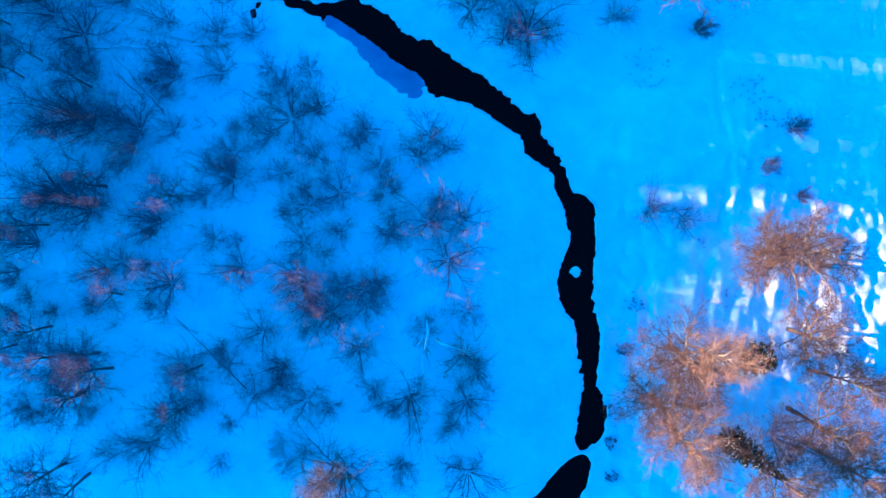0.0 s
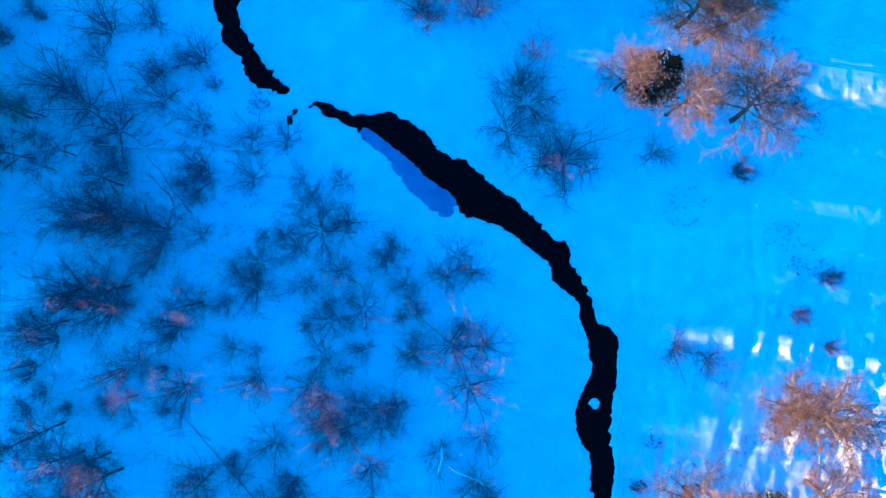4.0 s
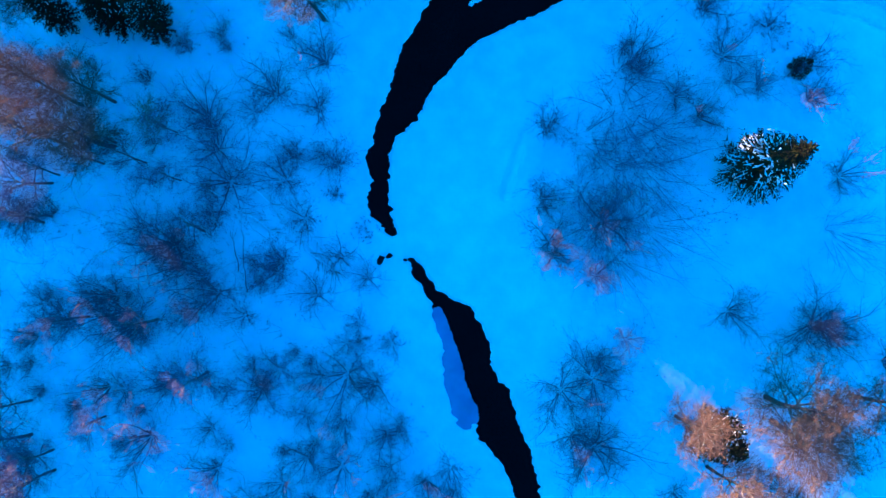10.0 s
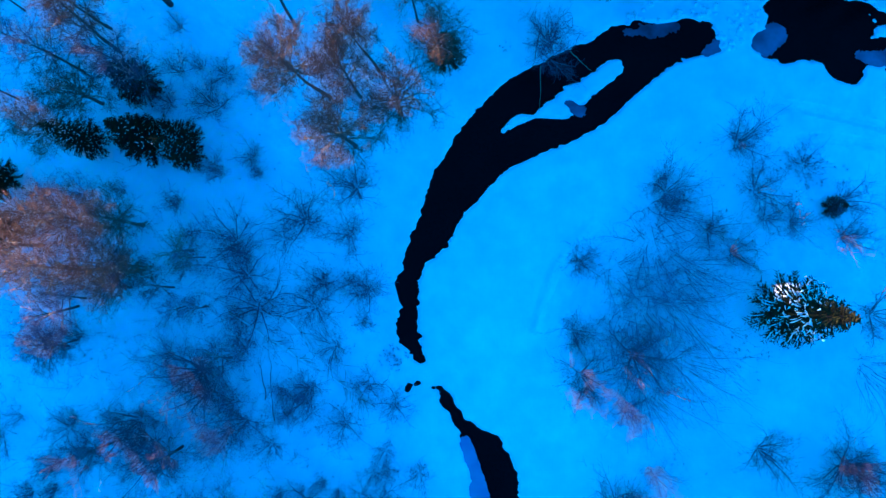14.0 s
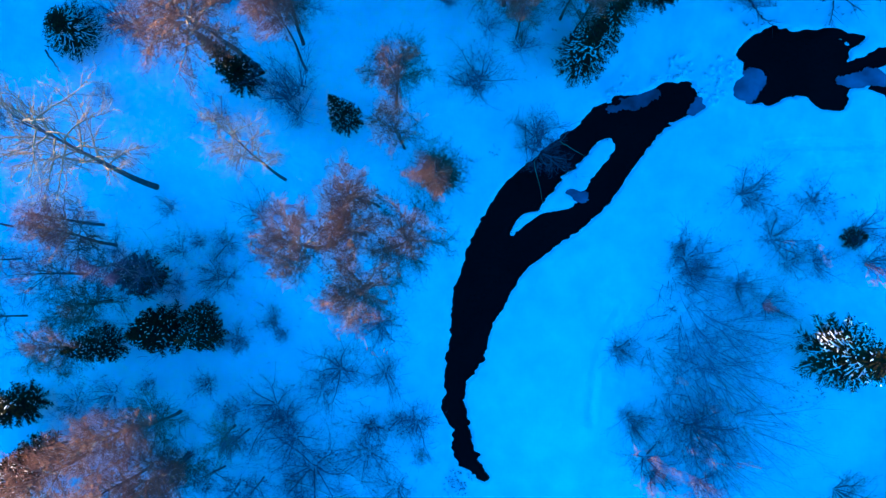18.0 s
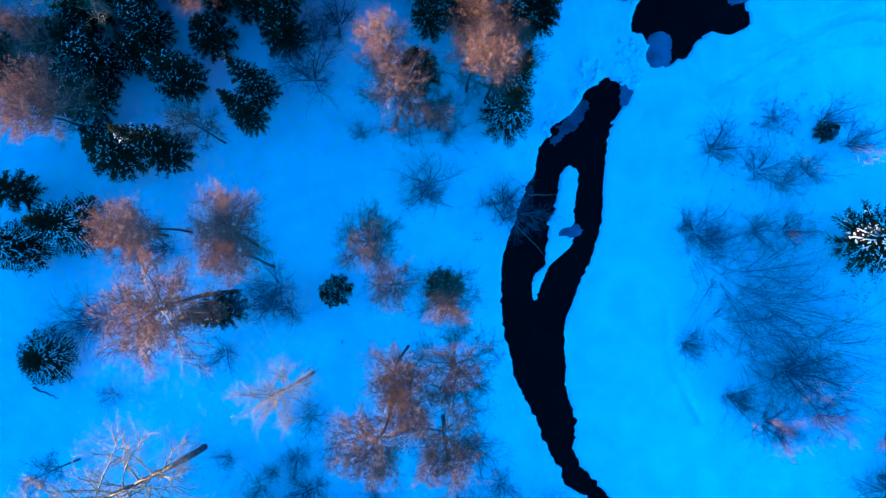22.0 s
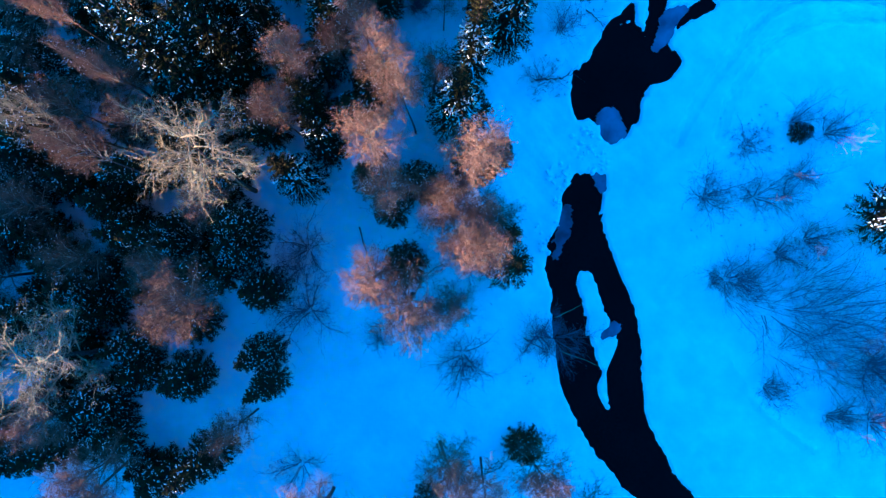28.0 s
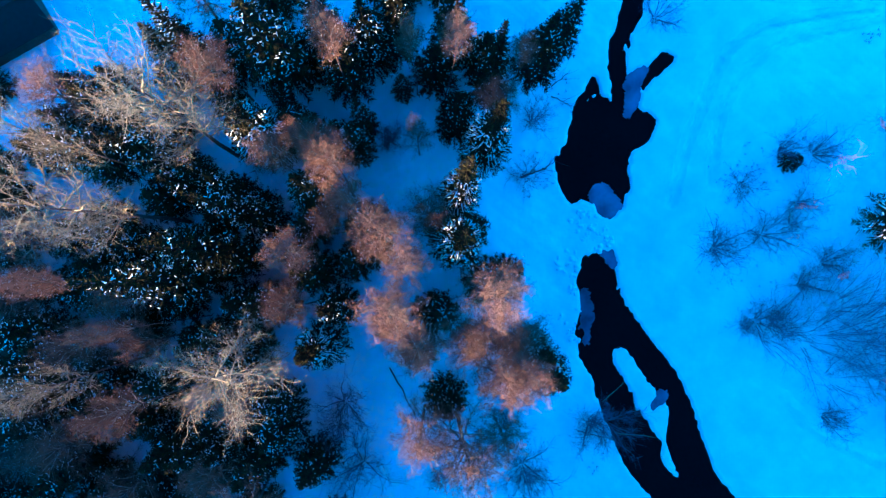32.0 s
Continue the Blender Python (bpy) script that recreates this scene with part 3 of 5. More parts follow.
def plant(name, x, y, h, r, base_h, base_r, label, category, group, tilt=0.0, spin=None, which=None):
    """Sets the next of the kind's forms at a place, at its height and crown width."""
    forms = KINDS[name]
    ob = forms[placing.randrange(len(forms)) if which is None else which]
    turn = placing.uniform(0, 360) if spin is None else spin
    m = pose(x, y, ground_at(x, y) - 0.05, 0, tilt, turn) @ Matrix.Diagonal((r / base_r, r / base_r, h / base_h, 1))
    if not ob["used"]:
        ob["used"], ob.matrix_world, made = 1, m, ob
    else:
        made = copy_thing(ob, m)
        made.matrix_basis = m
    made.name = category.replace(" ", "_")
    return tagged(made, label, category, group)


kind_of("spruce", [lambda k=k: make_spruce(20 + k, frost=(1.3, 0.9, 1.8, 0.6)[k]) for k in range(4)])
kind_of("rimed", [lambda: make_spruce(29, 12.0, 2.4, 3.1)])
kind_of("birch", [lambda k=k: make_birch(40 + k) for k in range(5)])
kind_of("tall_birch", [lambda k=k: make_birch(50 + k, 20.0, 3.0, 18, 16, 11, base=0.60, fine=0.009) for k in range(3)])
kind_of("pale", [lambda k=k: make_pale(60 + k) for k in range(3)])
kind_of("shrub", [lambda k=k: make_shrub(80 + k) for k in range(5)])
kind_of("willow", [lambda k=k: make_shrub(90 + k, 5.5, 3.6, 22, 1, WILLOW_TWIG, (1.2, -0.5), -0.01, 1.7, 1.0) for k in range(3)])
kind_of("low_bush", [lambda k=k: make_shrub(100 + k, 1.6, 1.0, 14, 4) for k in range(2)])
kind_of("leaning", [lambda k=k: make_birch(110 + k, 7.0, 1.7, 11, 9, 6, SHRUB_TWIG, BARK, girth=0.10, base=0.34, fine=0.006) for k in range(4)])


def spruce(x, y, h, r):
    plant("spruce", x, y, h, r, 12.0, 2.4, "dark green spruce with white rime on its branches" if h < 12 else "tall dark spruce with rimed branches, its top in sun", "spruce", "spruces of the wood")


def rimed_spruce(x, y, h, r):
    plant("rimed", x, y, h, r, 12.0, 2.4, "spruce with thick white rime along its branches", "spruce", "spruces of the wood")


def birch(x, y, h, r):
    tall = h >= 16
    plant("tall_birch" if tall else "birch", x, y, h, r * (1.2 if tall else 1.25), 20.0 if tall else 12.0, 3.2, "tall bare birch, its reddish crown in low sun" if h > 13 else "bare birch with a reddish haze of fine twigs", "birch", "bare trees by the stream")


def pale_tree(x, y, h, r):
    plant("pale", x, y, h, r, 16.0, 4.6, "large leafless tree with pale crooked limbs", "tree", "pale bare trees")


def leaning_tree(x, y, h, r):
    plant("leaning", x, y, h, r * 1.1, 7.0, 2.0, "slender dark leafless tree standing in snow", "tree", "slender trees")


def willow(x, y, h, r):
    plant("willow", x, y, h, r, 5.5, 3.6, "wide grey-brown willow with long bare rods", "willow", "willow thicket on the bend", spin=placing.uniform(-30, 30))


def shrub(x, y, h, r):
    plant("shrub", x, y, h, r * 1.12, 3.5, 1.9, "dark bare many-stemmed bush standing in blue snow", "bush", "bare bushes along the stream")


def low_bush(x, y, h, r):
    plant("low_bush", x, y, h, r, 1.6, 1.0, "low dark bush half buried in snow", "bush", "low bushes on the meadow")


rimed_spruce(-24, 81.3, 16.5, 2.8)
rimed_spruce(-17.8, 67.9, 24.9, 1.9)
rimed_spruce(-20.3, 65.7, 20, 2.4)
rimed_spruce(-14, 68.8, 22, 2.3)
rimed_spruce(-22.2, 56.5, 14.9, 1.9)
rimed_spruce(-28, 65.4, 12.2, 1.7)
rimed_spruce(-32.2, 68.1, 15.8, 2.3)
rimed_spruce(-60, 40.7, 4.5, 2.7)
rimed_spruce(-56.1, 50.3, 10.4, 2.8)
rimed_spruce(-60.2, 49.2, 10.4, 2.5)
rimed_spruce(-22.9, 54.6, 13.1, 2.4)
rimed_spruce(3.2, 41.8, 13.5, 3.3)
spruce(-34.5, 77.6, 26, 2.4)
spruce(-31.1, 76.4, 26, 2.1)
spruce(-28.1, 76.7, 25.8, 1.7)
spruce(-32.7, 88.6, 16.5, 2.6)
spruce(-29.9, 85.3, 15.4, 2.6)
spruce(-30, 82.2, 13.2, 2)
spruce(-22.5, 88.3, 18.7, 1.9)
spruce(-19.1, 83.5, 20.9, 3.1)
spruce(-28.1, 80.2, 13.2, 1.8)
spruce(-24.5, 75.8, 14.3, 2.4)
spruce(-19.9, 75.9, 12.1, 1.7)
spruce(-18.2, 76.7, 12.1, 1.4)
spruce(-24.7, 69.9, 13.2, 1.7)
spruce(-10.2, 71.8, 19.6, 1.8)
spruce(-6.3, 70.4, 15.4, 2.4)
spruce(-3.6, 70.3, 14.3, 1.8)
spruce(-27.9, 62.7, 12.1, 1.8)
spruce(-28.7, 72, 14.3, 2.2)
spruce(-29.3, 69, 15.8, 1.9)
spruce(-32.3, 72.6, 14.3, 2.1)
spruce(-38.9, 62.8, 11, 2.2)
spruce(-41.1, 65.8, 13.2, 2.2)
spruce(-28.6, 74.3, 13.2, 1.8)
spruce(-29.3, 58.8, 8.8, 2.2)
spruce(-16.4, 79.9, 17.6, 2.6)
spruce(-9.6, 76, 17.6, 2.1)
spruce(-12.1, 78.8, 17.6, 1.7)
spruce(-15.5, 82.6, 19.8, 2.1)
spruce(-14.1, 79.6, 16.5, 2.2)
spruce(-14.2, 76.6, 6.6, 1.1)
spruce(-13.8, 71.8, 9.9, 1.8)
spruce(-41.5, 74.5, 13.2, 1.8)
spruce(-36.5, 73.8, 13.2, 2)
spruce(-46.4, 81.5, 14.3, 2.7)
spruce(-44.8, 83.8, 14.3, 2.2)
spruce(-44.3, 70.9, 12.1, 2.3)
spruce(-41.5, 68.2, 12.1, 1.8)
spruce(-50.1, 75, 12.1, 2.3)
spruce(-37.5, 67.5, 13.2, 2.2)
spruce(-21.1, 81.9, 8.8, 1.2)
spruce(-19.4, 61.7, 13.2, 1.6)
spruce(-32.9, 79.4, 15.4, 2.4)
spruce(-49.4, 67.6, 11, 1.6)
spruce(-41.4, 59, 12.1, 1.9)
spruce(-52.2, 70, 12.1, 2.3)
spruce(-55.8, 70.3, 12.1, 2.3)
spruce(-42.9, 69.6, 13.2, 2)
spruce(-45.7, 42.7, 14, 1.8)
spruce(-52.6, 55.4, 8, 2.6)
spruce(-48.5, 54.9, 14, 2.2)
spruce(-37.4, 43, 10.4, 1.5)
spruce(-29.2, 42.2, 6.5, 1.9)
spruce(-46.7, 25.7, 7.6, 2.2)
spruce(-43.5, 22.7, 9, 2.5)
spruce(-41.3, 24.7, 7, 1.5)
spruce(-42.2, 56.9, 12, 1.6)
spruce(-60.1, 53.4, 12, 1.9)
spruce(1.9, 50.7, 3, 1.1)
shrub(2.2, 51.6, 3.8, 1.9)
shrub(14.6, 35.4, 4.2, 2.3)
shrub(15.3, 36.0, 3.6, 2.1)
spruce(-47.1, 19.8, 9, 1.9)
spruce(-50.9, 13.2, 10, 2.1)
spruce(-48, 10.5, 9, 1.9)
spruce(-48.6, 7.8, 10, 2.1)
spruce(12.9, 24, 8.7, 2.7)
spruce(-40.3, 23.7, 9, 1.7)
spruce(24.9, -8.5, 4.5, 1.7)
spruce(22.6, -15, 12, 1.6)
spruce(-49.6, 69, 10.2, 1.8)
spruce(-48.9, 64.5, 10.2, 2.1)
spruce(-47.2, 60.5, 9.3, 2.4)
spruce(-38.8, 66.2, 11, 2.2)
spruce(-57.6, 61.4, 10.2, 2.4)
spruce(-53, 62.4, 10.2, 2.6)
spruce(-38.8, 83.9, 8.4, 2.2)
spruce(-28.4, 103.8, 7, 1.9)
spruce(-19.9, 66.9, 6.6, 2.2)
spruce(-50, 83.9, 7.2, 1.7)
spruce(-19.1, 66, 9.5, 2.3)
spruce(-36.1, 83, 7.4, 2.2)
spruce(-20.7, 62.2, 6.8, 2.4)
spruce(-21.9, 80.1, 9.4, 2.5)
spruce(-50.6, 82, 6.6, 1.9)
spruce(-46.2, 88, 8.9, 2)
spruce(-44.6, 63.7, 6.3, 2.2)
spruce(-34.7, 99.6, 8.4, 1.8)
spruce(-53.2, 81.4, 9.8, 2.4)
spruce(-28, 78.6, 7, 1.9)
spruce(-14.5, 88.3, 8.3, 1.7)
spruce(-9.4, 82, 8.7, 2.5)
spruce(-36, 86, 7.3, 2)
spruce(-46.9, 77.7, 6.7, 2)
spruce(-12.8, 81.3, 7.3, 2.4)
spruce(-23.6, 85.7, 8.1, 1.9)
spruce(-32.7, 92.6, 8.6, 2.3)
spruce(-23.8, 91.4, 9.2, 1.9)
spruce(-32.2, 84, 7.6, 2.4)
spruce(-45, 79.1, 8.7, 2.1)
spruce(-40.6, 78.9, 7.7, 2.5)
spruce(-39.1, 70.2, 6.8, 2.1)
spruce(-11.6, 75.5, 9.7, 2.3)
spruce(-6.6, 79.6, 9.5, 1.7)
spruce(-30, 90.3, 7.7, 2.1)
spruce(-7.5, 81.5, 6.5, 1.8)
spruce(-56.2, 78.1, 6.3, 2.1)
spruce(-30, 87.5, 8.6, 2.2)
spruce(-25.2, 89.7, 6.5, 2.1)
spruce(-36.9, 78.2, 7.5, 2.3)
spruce(-23.6, 71.8, 8.1, 2.3)
spruce(-40, 92.1, 9.5, 2.4)
spruce(-20.2, 88, 8.6, 2.4)
spruce(-44.1, 87.2, 6.6, 2.3)
spruce(-52.7, 79.6, 6.1, 2.4)
spruce(-50.4, 79.6, 9.3, 2.5)
spruce(-29.4, 83.8, 7.4, 2)
spruce(-45.1, 82.4, 8.7, 2.1)
spruce(-8.6, 73.5, 9, 2.4)
spruce(-28.1, 92.4, 7.3, 1.9)
spruce(-42.8, 75.2, 10, 2.1)
spruce(-26.4, 74.5, 9.3, 2.1)
spruce(-37.2, 71.7, 7.6, 2.3)
spruce(-30.1, 92.3, 8.7, 2.5)
spruce(-12.5, 72.5, 7, 1.8)
spruce(-39.2, 73.4, 6.4, 2.4)
spruce(-39.4, 96.8, 7.9, 1.9)
spruce(-34.6, 79.2, 7.1, 2.2)
spruce(-26.4, 70.5, 8, 2)
spruce(-50.7, 76.8, 6.5, 2.4)
spruce(-35.4, 92.6, 8.4, 2.1)
spruce(-48.5, 84.7, 8.2, 2.3)
spruce(-27.3, 87.3, 9.5, 1.7)
spruce(-44.5, 72.5, 7.1, 1.8)
spruce(-49.3, 81.8, 6.7, 1.9)
spruce(-17.2, 83.5, 6.8, 2.1)
spruce(-15.8, 88.2, 8.6, 2.1)
spruce(-39, 95.1, 6.3, 2.1)
spruce(-20.3, 77.3, 9, 2)
spruce(-36, 100.6, 6.6, 2.1)
spruce(-30.4, 94.3, 7.6, 1.8)
spruce(-39.5, 87.9, 6.1, 2.1)
spruce(-21.1, 86.7, 7.4, 1.8)
spruce(-43.8, 66.7, 7, 1.9)
spruce(-25.1, 63.5, 6.4, 2.2)
spruce(-30.7, 105.4, 6.7, 1.7)
spruce(-54, 59.7, 8.7, 2.4)
spruce(-59.3, 70.2, 6.3, 1.9)
spruce(-46.6, 68.2, 6.9, 2.1)
spruce(-59, 73.2, 7.3, 2.4)
spruce(-48.5, 80.3, 7, 2.6)
spruce(-47.7, 69.8, 6.1, 2.6)
spruce(-54.3, 76.2, 8.9, 2.2)
spruce(-63.3, 71.1, 5.1, 2.6)
spruce(-62.1, 67.4, 7.3, 1.9)
spruce(-45, 74.1, 9.2, 2.2)
spruce(-35.9, 72, 5.4, 1.9)
spruce(-53.9, 66.7, 10, 2.5)
spruce(-61.7, 65, 5.5, 2.4)
spruce(-52.8, 76.8, 5.2, 2.4)
spruce(-44.6, 77.7, 6.4, 2.1)
spruce(-50, 88.9, 7.3, 2.6)
spruce(-53.7, 56.8, 5.9, 1.7)
spruce(-51.2, 85, 9, 2.1)
spruce(-42.6, 90.3, 8.1, 2.3)
spruce(-55.4, 64.8, 6.4, 1.9)
spruce(-32.5, 77.4, 7.6, 2.1)
spruce(-58.3, 78.7, 7.4, 2)
spruce(-38.2, 74.6, 9.7, 2.5)
spruce(-63.3, 64.3, 6.1, 1.9)
spruce(-30.6, 79.9, 7.4, 1.9)
spruce(-37.4, 86, 9.8, 1.8)
spruce(-37.7, 82, 8.8, 1.9)
spruce(-61.1, 62.1, 5.7, 1.8)
spruce(-33.9, 74.4, 9.8, 2.1)
spruce(-49.9, 62.8, 7.3, 2.2)
spruce(-56.2, 60.8, 5.9, 2.6)
spruce(-65.9, 67, 9.4, 1.8)
spruce(-45.7, 71, 5.5, 2.2)
spruce(-41.8, 85.1, 6.6, 2.2)
spruce(-36.7, 84.4, 9.2, 2.4)
spruce(-57.5, 64.9, 6.8, 2)
spruce(-45.9, 76.9, 8.3, 2.5)
spruce(-52.4, 67, 9.2, 2.5)
spruce(-45.9, 93.9, 5, 2.4)
spruce(-52.3, 71.6, 7.2, 1.8)
spruce(-49.2, 78.6, 9.4, 1.9)
spruce(-50, 70.3, 8.8, 2.5)
spruce(-44.2, 91, 6.6, 1.9)
spruce(-64.3, 68, 6.1, 1.9)
spruce(-56.1, 80.5, 9.3, 2.4)
spruce(-54.4, 83.4, 5.9, 1.9)
spruce(-57.1, 72.2, 5.6, 1.9)
spruce(-50.5, 73.1, 8.5, 1.9)
spruce(-49.8, 72, 9.5, 2.3)
spruce(-38.9, 67.6, 8.6, 2)
spruce(-41.3, 69.8, 9.3, 2.1)
spruce(-61.4, 72.7, 6.5, 2.5)
spruce(-51.9, 81.8, 7, 2.2)
spruce(-40.9, 83.5, 7.7, 2.5)
pale_tree(-26.3, 82.4, 29, 3.1)
pale_tree(-32.7, 82.3, 29, 2.6)
pale_tree(-36, 69.9, 23.4, 3.2)
pale_tree(-31.4, 86.1, 28.4, 1.3)
pale_tree(-42.2, 77.5, 25.9, 1.5)
pale_tree(-49.3, 32.2, 24.4, 4)
pale_tree(-40.2, 36.9, 20.4, 2.1)
pale_tree(-35.8, 17.7, 7, 1.6)
pale_tree(-51.5, 65.5, 18, 3.9)
birch(-40.7, 73.2, 26, 1.2)
birch(-37, 80.4, 28, 0.8)
birch(-42.3, 79.6, 14, 1.7)
birch(-39.5, 76.9, 13, 1.3)
birch(-22.5, 84.2, 20.2, 1.5)
birch(-24, 76.6, 23.4, 1.1)
birch(-22.1, 77.6, 18.9, 1)
birch(-22.7, 74.1, 24, 1.4)
birch(-22.9, 72.9, 20.2, 1.2)
birch(-16.9, 72.5, 12.2, 0.9)
birch(-22.6, 69.7, 22.2, 1.7)
birch(-23.1, 66.9, 22.6, 1.3)
birch(-25.2, 72.3, 17.6, 0.9)
birch(-8.8, 71.2, 17.6, 0.9)
birch(-12.2, 70.6, 16.2, 1.4)
birch(-22.1, 62.5, 20.6, 2)
birch(-24.4, 61, 15.5, 1.6)
birch(-22.5, 57.9, 12.4, 2.1)
birch(-25.6, 57.4, 16.2, 1.8)
birch(-26.6, 63.2, 17.6, 1.7)
birch(-26, 66.6, 22.4, 1.7)
birch(-27.7, 73.3, 21, 1.3)
birch(-30.2, 70.6, 18.9, 1.4)
birch(-30.1, 56.6, 13.8, 2.7)
birch(-31.1, 59.2, 14.9, 1.8)
birch(-28.2, 54.6, 10.8, 1.5)
birch(-17.4, 78.7, 24.3, 1.2)
birch(-13.5, 75.8, 21.6, 0.8)
birch(-12.4, 73.9, 23, 1)
birch(-22.3, 75.5, 21.6, 1.3)
birch(-37.1, 76.3, 27.7, 0.6)
birch(-47.2, 71.4, 13, 1.7)
birch(-43.1, 62.9, 17.6, 1.5)
birch(-45.4, 43.9, 19.6, 3.4)
birch(-43.4, 47.3, 16.7, 2.5)
birch(-42.3, 45.5, 16.7, 1.9)
birch(-48.3, 48.9, 18.8, 1.7)
birch(-34.6, 45.8, 16.7, 2.1)
birch(-32.6, 43, 14.5, 1.6)
birch(-29.3, 41.5, 12.5, 2.1)
birch(-32.6, 38, 17, 1.9)
birch(-34.5, 34, 17.3, 2.6)
birch(-30.6, 32.2, 14.3, 2.8)
birch(-29.3, 36.4, 10.4, 2.8)
birch(-32.6, 35.5, 15.5, 2.1)
birch(-48.8, 22.6, 9.1, 2.4)
birch(-50.2, 26.7, 13.1, 2.3)
birch(-24.2, 56.4, 15.5, 2.1)
birch(-42.2, 15.1, 14, 2.4)
birch(-40.2, 16.9, 10.4, 2.3)
birch(-40.5, 12.2, 14.3, 2.2)
birch(-38.2, 13.9, 11, 2.9)
birch(-45.6, 10.8, 11, 2.3)
birch(-48.6, 19.1, 10, 2.1)
birch(20, 32.7, 12, 2.7)
birch(14.9, 28.8, 12.2, 3.5)
birch(16.3, 27.6, 11, 3.1)
birch(10.3, 23.4, 9, 2.1)
birch(14.5, 21.7, 10, 2.3)
birch(19.7, 21.6, 9.2, 3.6)
birch(26.1, -1, 10.8, 3.5)
birch(25.1, -0.3, 7, 2.5)
birch(18.3, -7.7, 7.4, 3.5)
birch(19.2, -7.4, 14.5, 1.9)
birch(16.9, -11.8, 6, 3.2)
birch(18.1, -13.8, 13, 2.8)
birch(27.7, -6.3, 9.6, 2.8)
birch(29.3, -9.5, 13, 2.1)
birch(27.7, -12.6, 10.7, 3.2)
birch(29.5, -15.7, 13, 2.7)
birch(23.9, -15.7, 13, 2.7)
birch(-8.6, -17.3, 8, 1.9)
birch(-41.9, 64.9, 20.2, 2)
birch(-54.8, 57.8, 16.2, 2.2)
birch(-44.9, 55.6, 12.2, 1.4)
birch(-50.2, 48.9, 14.9, 1.6)
birch(-20.3, 68.6, 11.5, 1.8)
birch(-31.7, 93.9, 9.7, 2.2)
birch(-24.3, 59.6, 11.6, 2.4)
birch(-40.8, 88.4, 9.7, 2.3)
birch(-50.7, 78.2, 8.4, 2.5)
birch(-19.5, 91.3, 8.9, 1.8)
birch(-45.9, 85.7, 8.8, 2.5)
birch(-38.2, 69.3, 11.8, 1.7)
birch(-53.7, 73.8, 9.5, 2)
birch(-42.9, 67.8, 11.2, 2.1)
birch(-53.5, 58.3, 14.3, 2)
birch(-58.3, 76.3, 14.4, 2.1)
birch(-38.8, 80.4, 10.1, 2)
birch(-51.4, 83.3, 9.5, 1.9)
birch(-54.8, 63.2, 12.2, 2.1)
birch(-49.4, 76.3, 10.7, 1.9)
leaning_tree(-35.2, 14.5, 6, 1.7)
leaning_tree(-33.7, 13.7, 5, 1.3)
leaning_tree(-39, 5.7, 7, 2.3)
leaning_tree(-40.4, 8.7, 7.14, 2.3)
leaning_tree(-31.2, -6.2, 6.22, 2.1)
leaning_tree(-27.5, -8.4, 7, 2.3)
leaning_tree(-29.6, -8.4, 7, 2.8)
leaning_tree(-28.7, -11.5, 7, 2.6)
leaning_tree(-30.1, -17.2, 8, 3)
willow(-6.5, 39.5, 4.3, 3.7)
willow(-4.6, 35.2, 4.3, 3.5)
willow(-3.1, 31.7, 4.3, 3)
willow(-4.5, 37.9, 4.3, 3.3)
willow(-2.6, 36.7, 4.3, 3.7)
willow(12.1, 42.2, 4.3, 2.4)
willow(-7.6, 36.7, 4.3, 2.8)
willow(-8.2, 42.5, 4.3, 3)
willow(-3.4, 40.4, 4.3, 2.8)
willow(0.3, 34, 4.3, 2.8)
willow(-5.6, 33.3, 4.3, 2.4)
willow(-0.2, 30.4, 4.3, 2.4)
shrub(-8.8, 67.7, 4, 1.8)
shrub(-12.5, 65.1, 2, 1.4)
shrub(-29.4, 50.5, 4, 2.2)
shrub(-37.5, 59.8, 5, 2.9)
shrub(-36.5, 63, 4, 1.9)
shrub(4.3, 65.9, 4, 1.9)
shrub(-57, 42.8, 4, 2)
shrub(-44.5, 50.2, 4, 1.9)
shrub(-42.1, 43.9, 6, 2.1)
shrub(-41.2, 27.9, 3, 1.7)
shrub(-23.6, 48.4, 4, 2.3)
shrub(-29.9, 49.8, 4, 1.9)
shrub(-30.6, 54.5, 2, 1.2)
shrub(-34.2, 55, 2, 1.2)
shrub(-30.1, 25.1, 4, 2.9)
shrub(-26.8, 26.3, 3, 2)
shrub(-22.9, 23.6, 3, 2.2)
shrub(-37.9, 23.9, 2, 1)
shrub(-55.8, 37.1, 1.5, 1)
shrub(-6.8, 50.5, 4, 2.7)
shrub(-11, 35.5, 4, 1.9)
shrub(-8.1, 30.9, 4, 1.8)
shrub(-5.6, 28.6, 4, 2.2)
shrub(-8, 43.5, 3, 1.7)
shrub(-4.5, 43.6, 3, 2)
shrub(-3.5, 48.3, 4, 2.2)
shrub(0.3, 47.9, 3, 1.7)
shrub(4, 49.5, 4, 2.2)
shrub(-1.6, 47.1, 2, 1.5)
shrub(-1.8, 52.2, 2, 1.5)
shrub(-10, 44.6, 2, 1)
shrub(-42, 27.9, 3, 1.5)
shrub(-28.6, 29.6, 5, 2.7)
shrub(-32.4, 19.9, 4, 2.2)
shrub(-28.9, 17.3, 4, 3.1)
shrub(-26, 22, 3, 2)
shrub(-22.3, 18.5, 3, 1.6)
shrub(-15.6, 17.6, 2.5, 1.5)
shrub(-18.3, 17.7, 3, 1.5)
shrub(-21.5, 13.7, 4, 1.9)
shrub(-28.1, 9.8, 5, 3.1)
shrub(-28.4, 3.1, 5, 2.9)
shrub(-24.8, 8.2, 4, 2.2)
shrub(-21.5, 9.5, 3, 1.4)
shrub(-32.4, 0.3, 5, 2.2)
shrub(-17.9, 14.2, 3, 1.7)
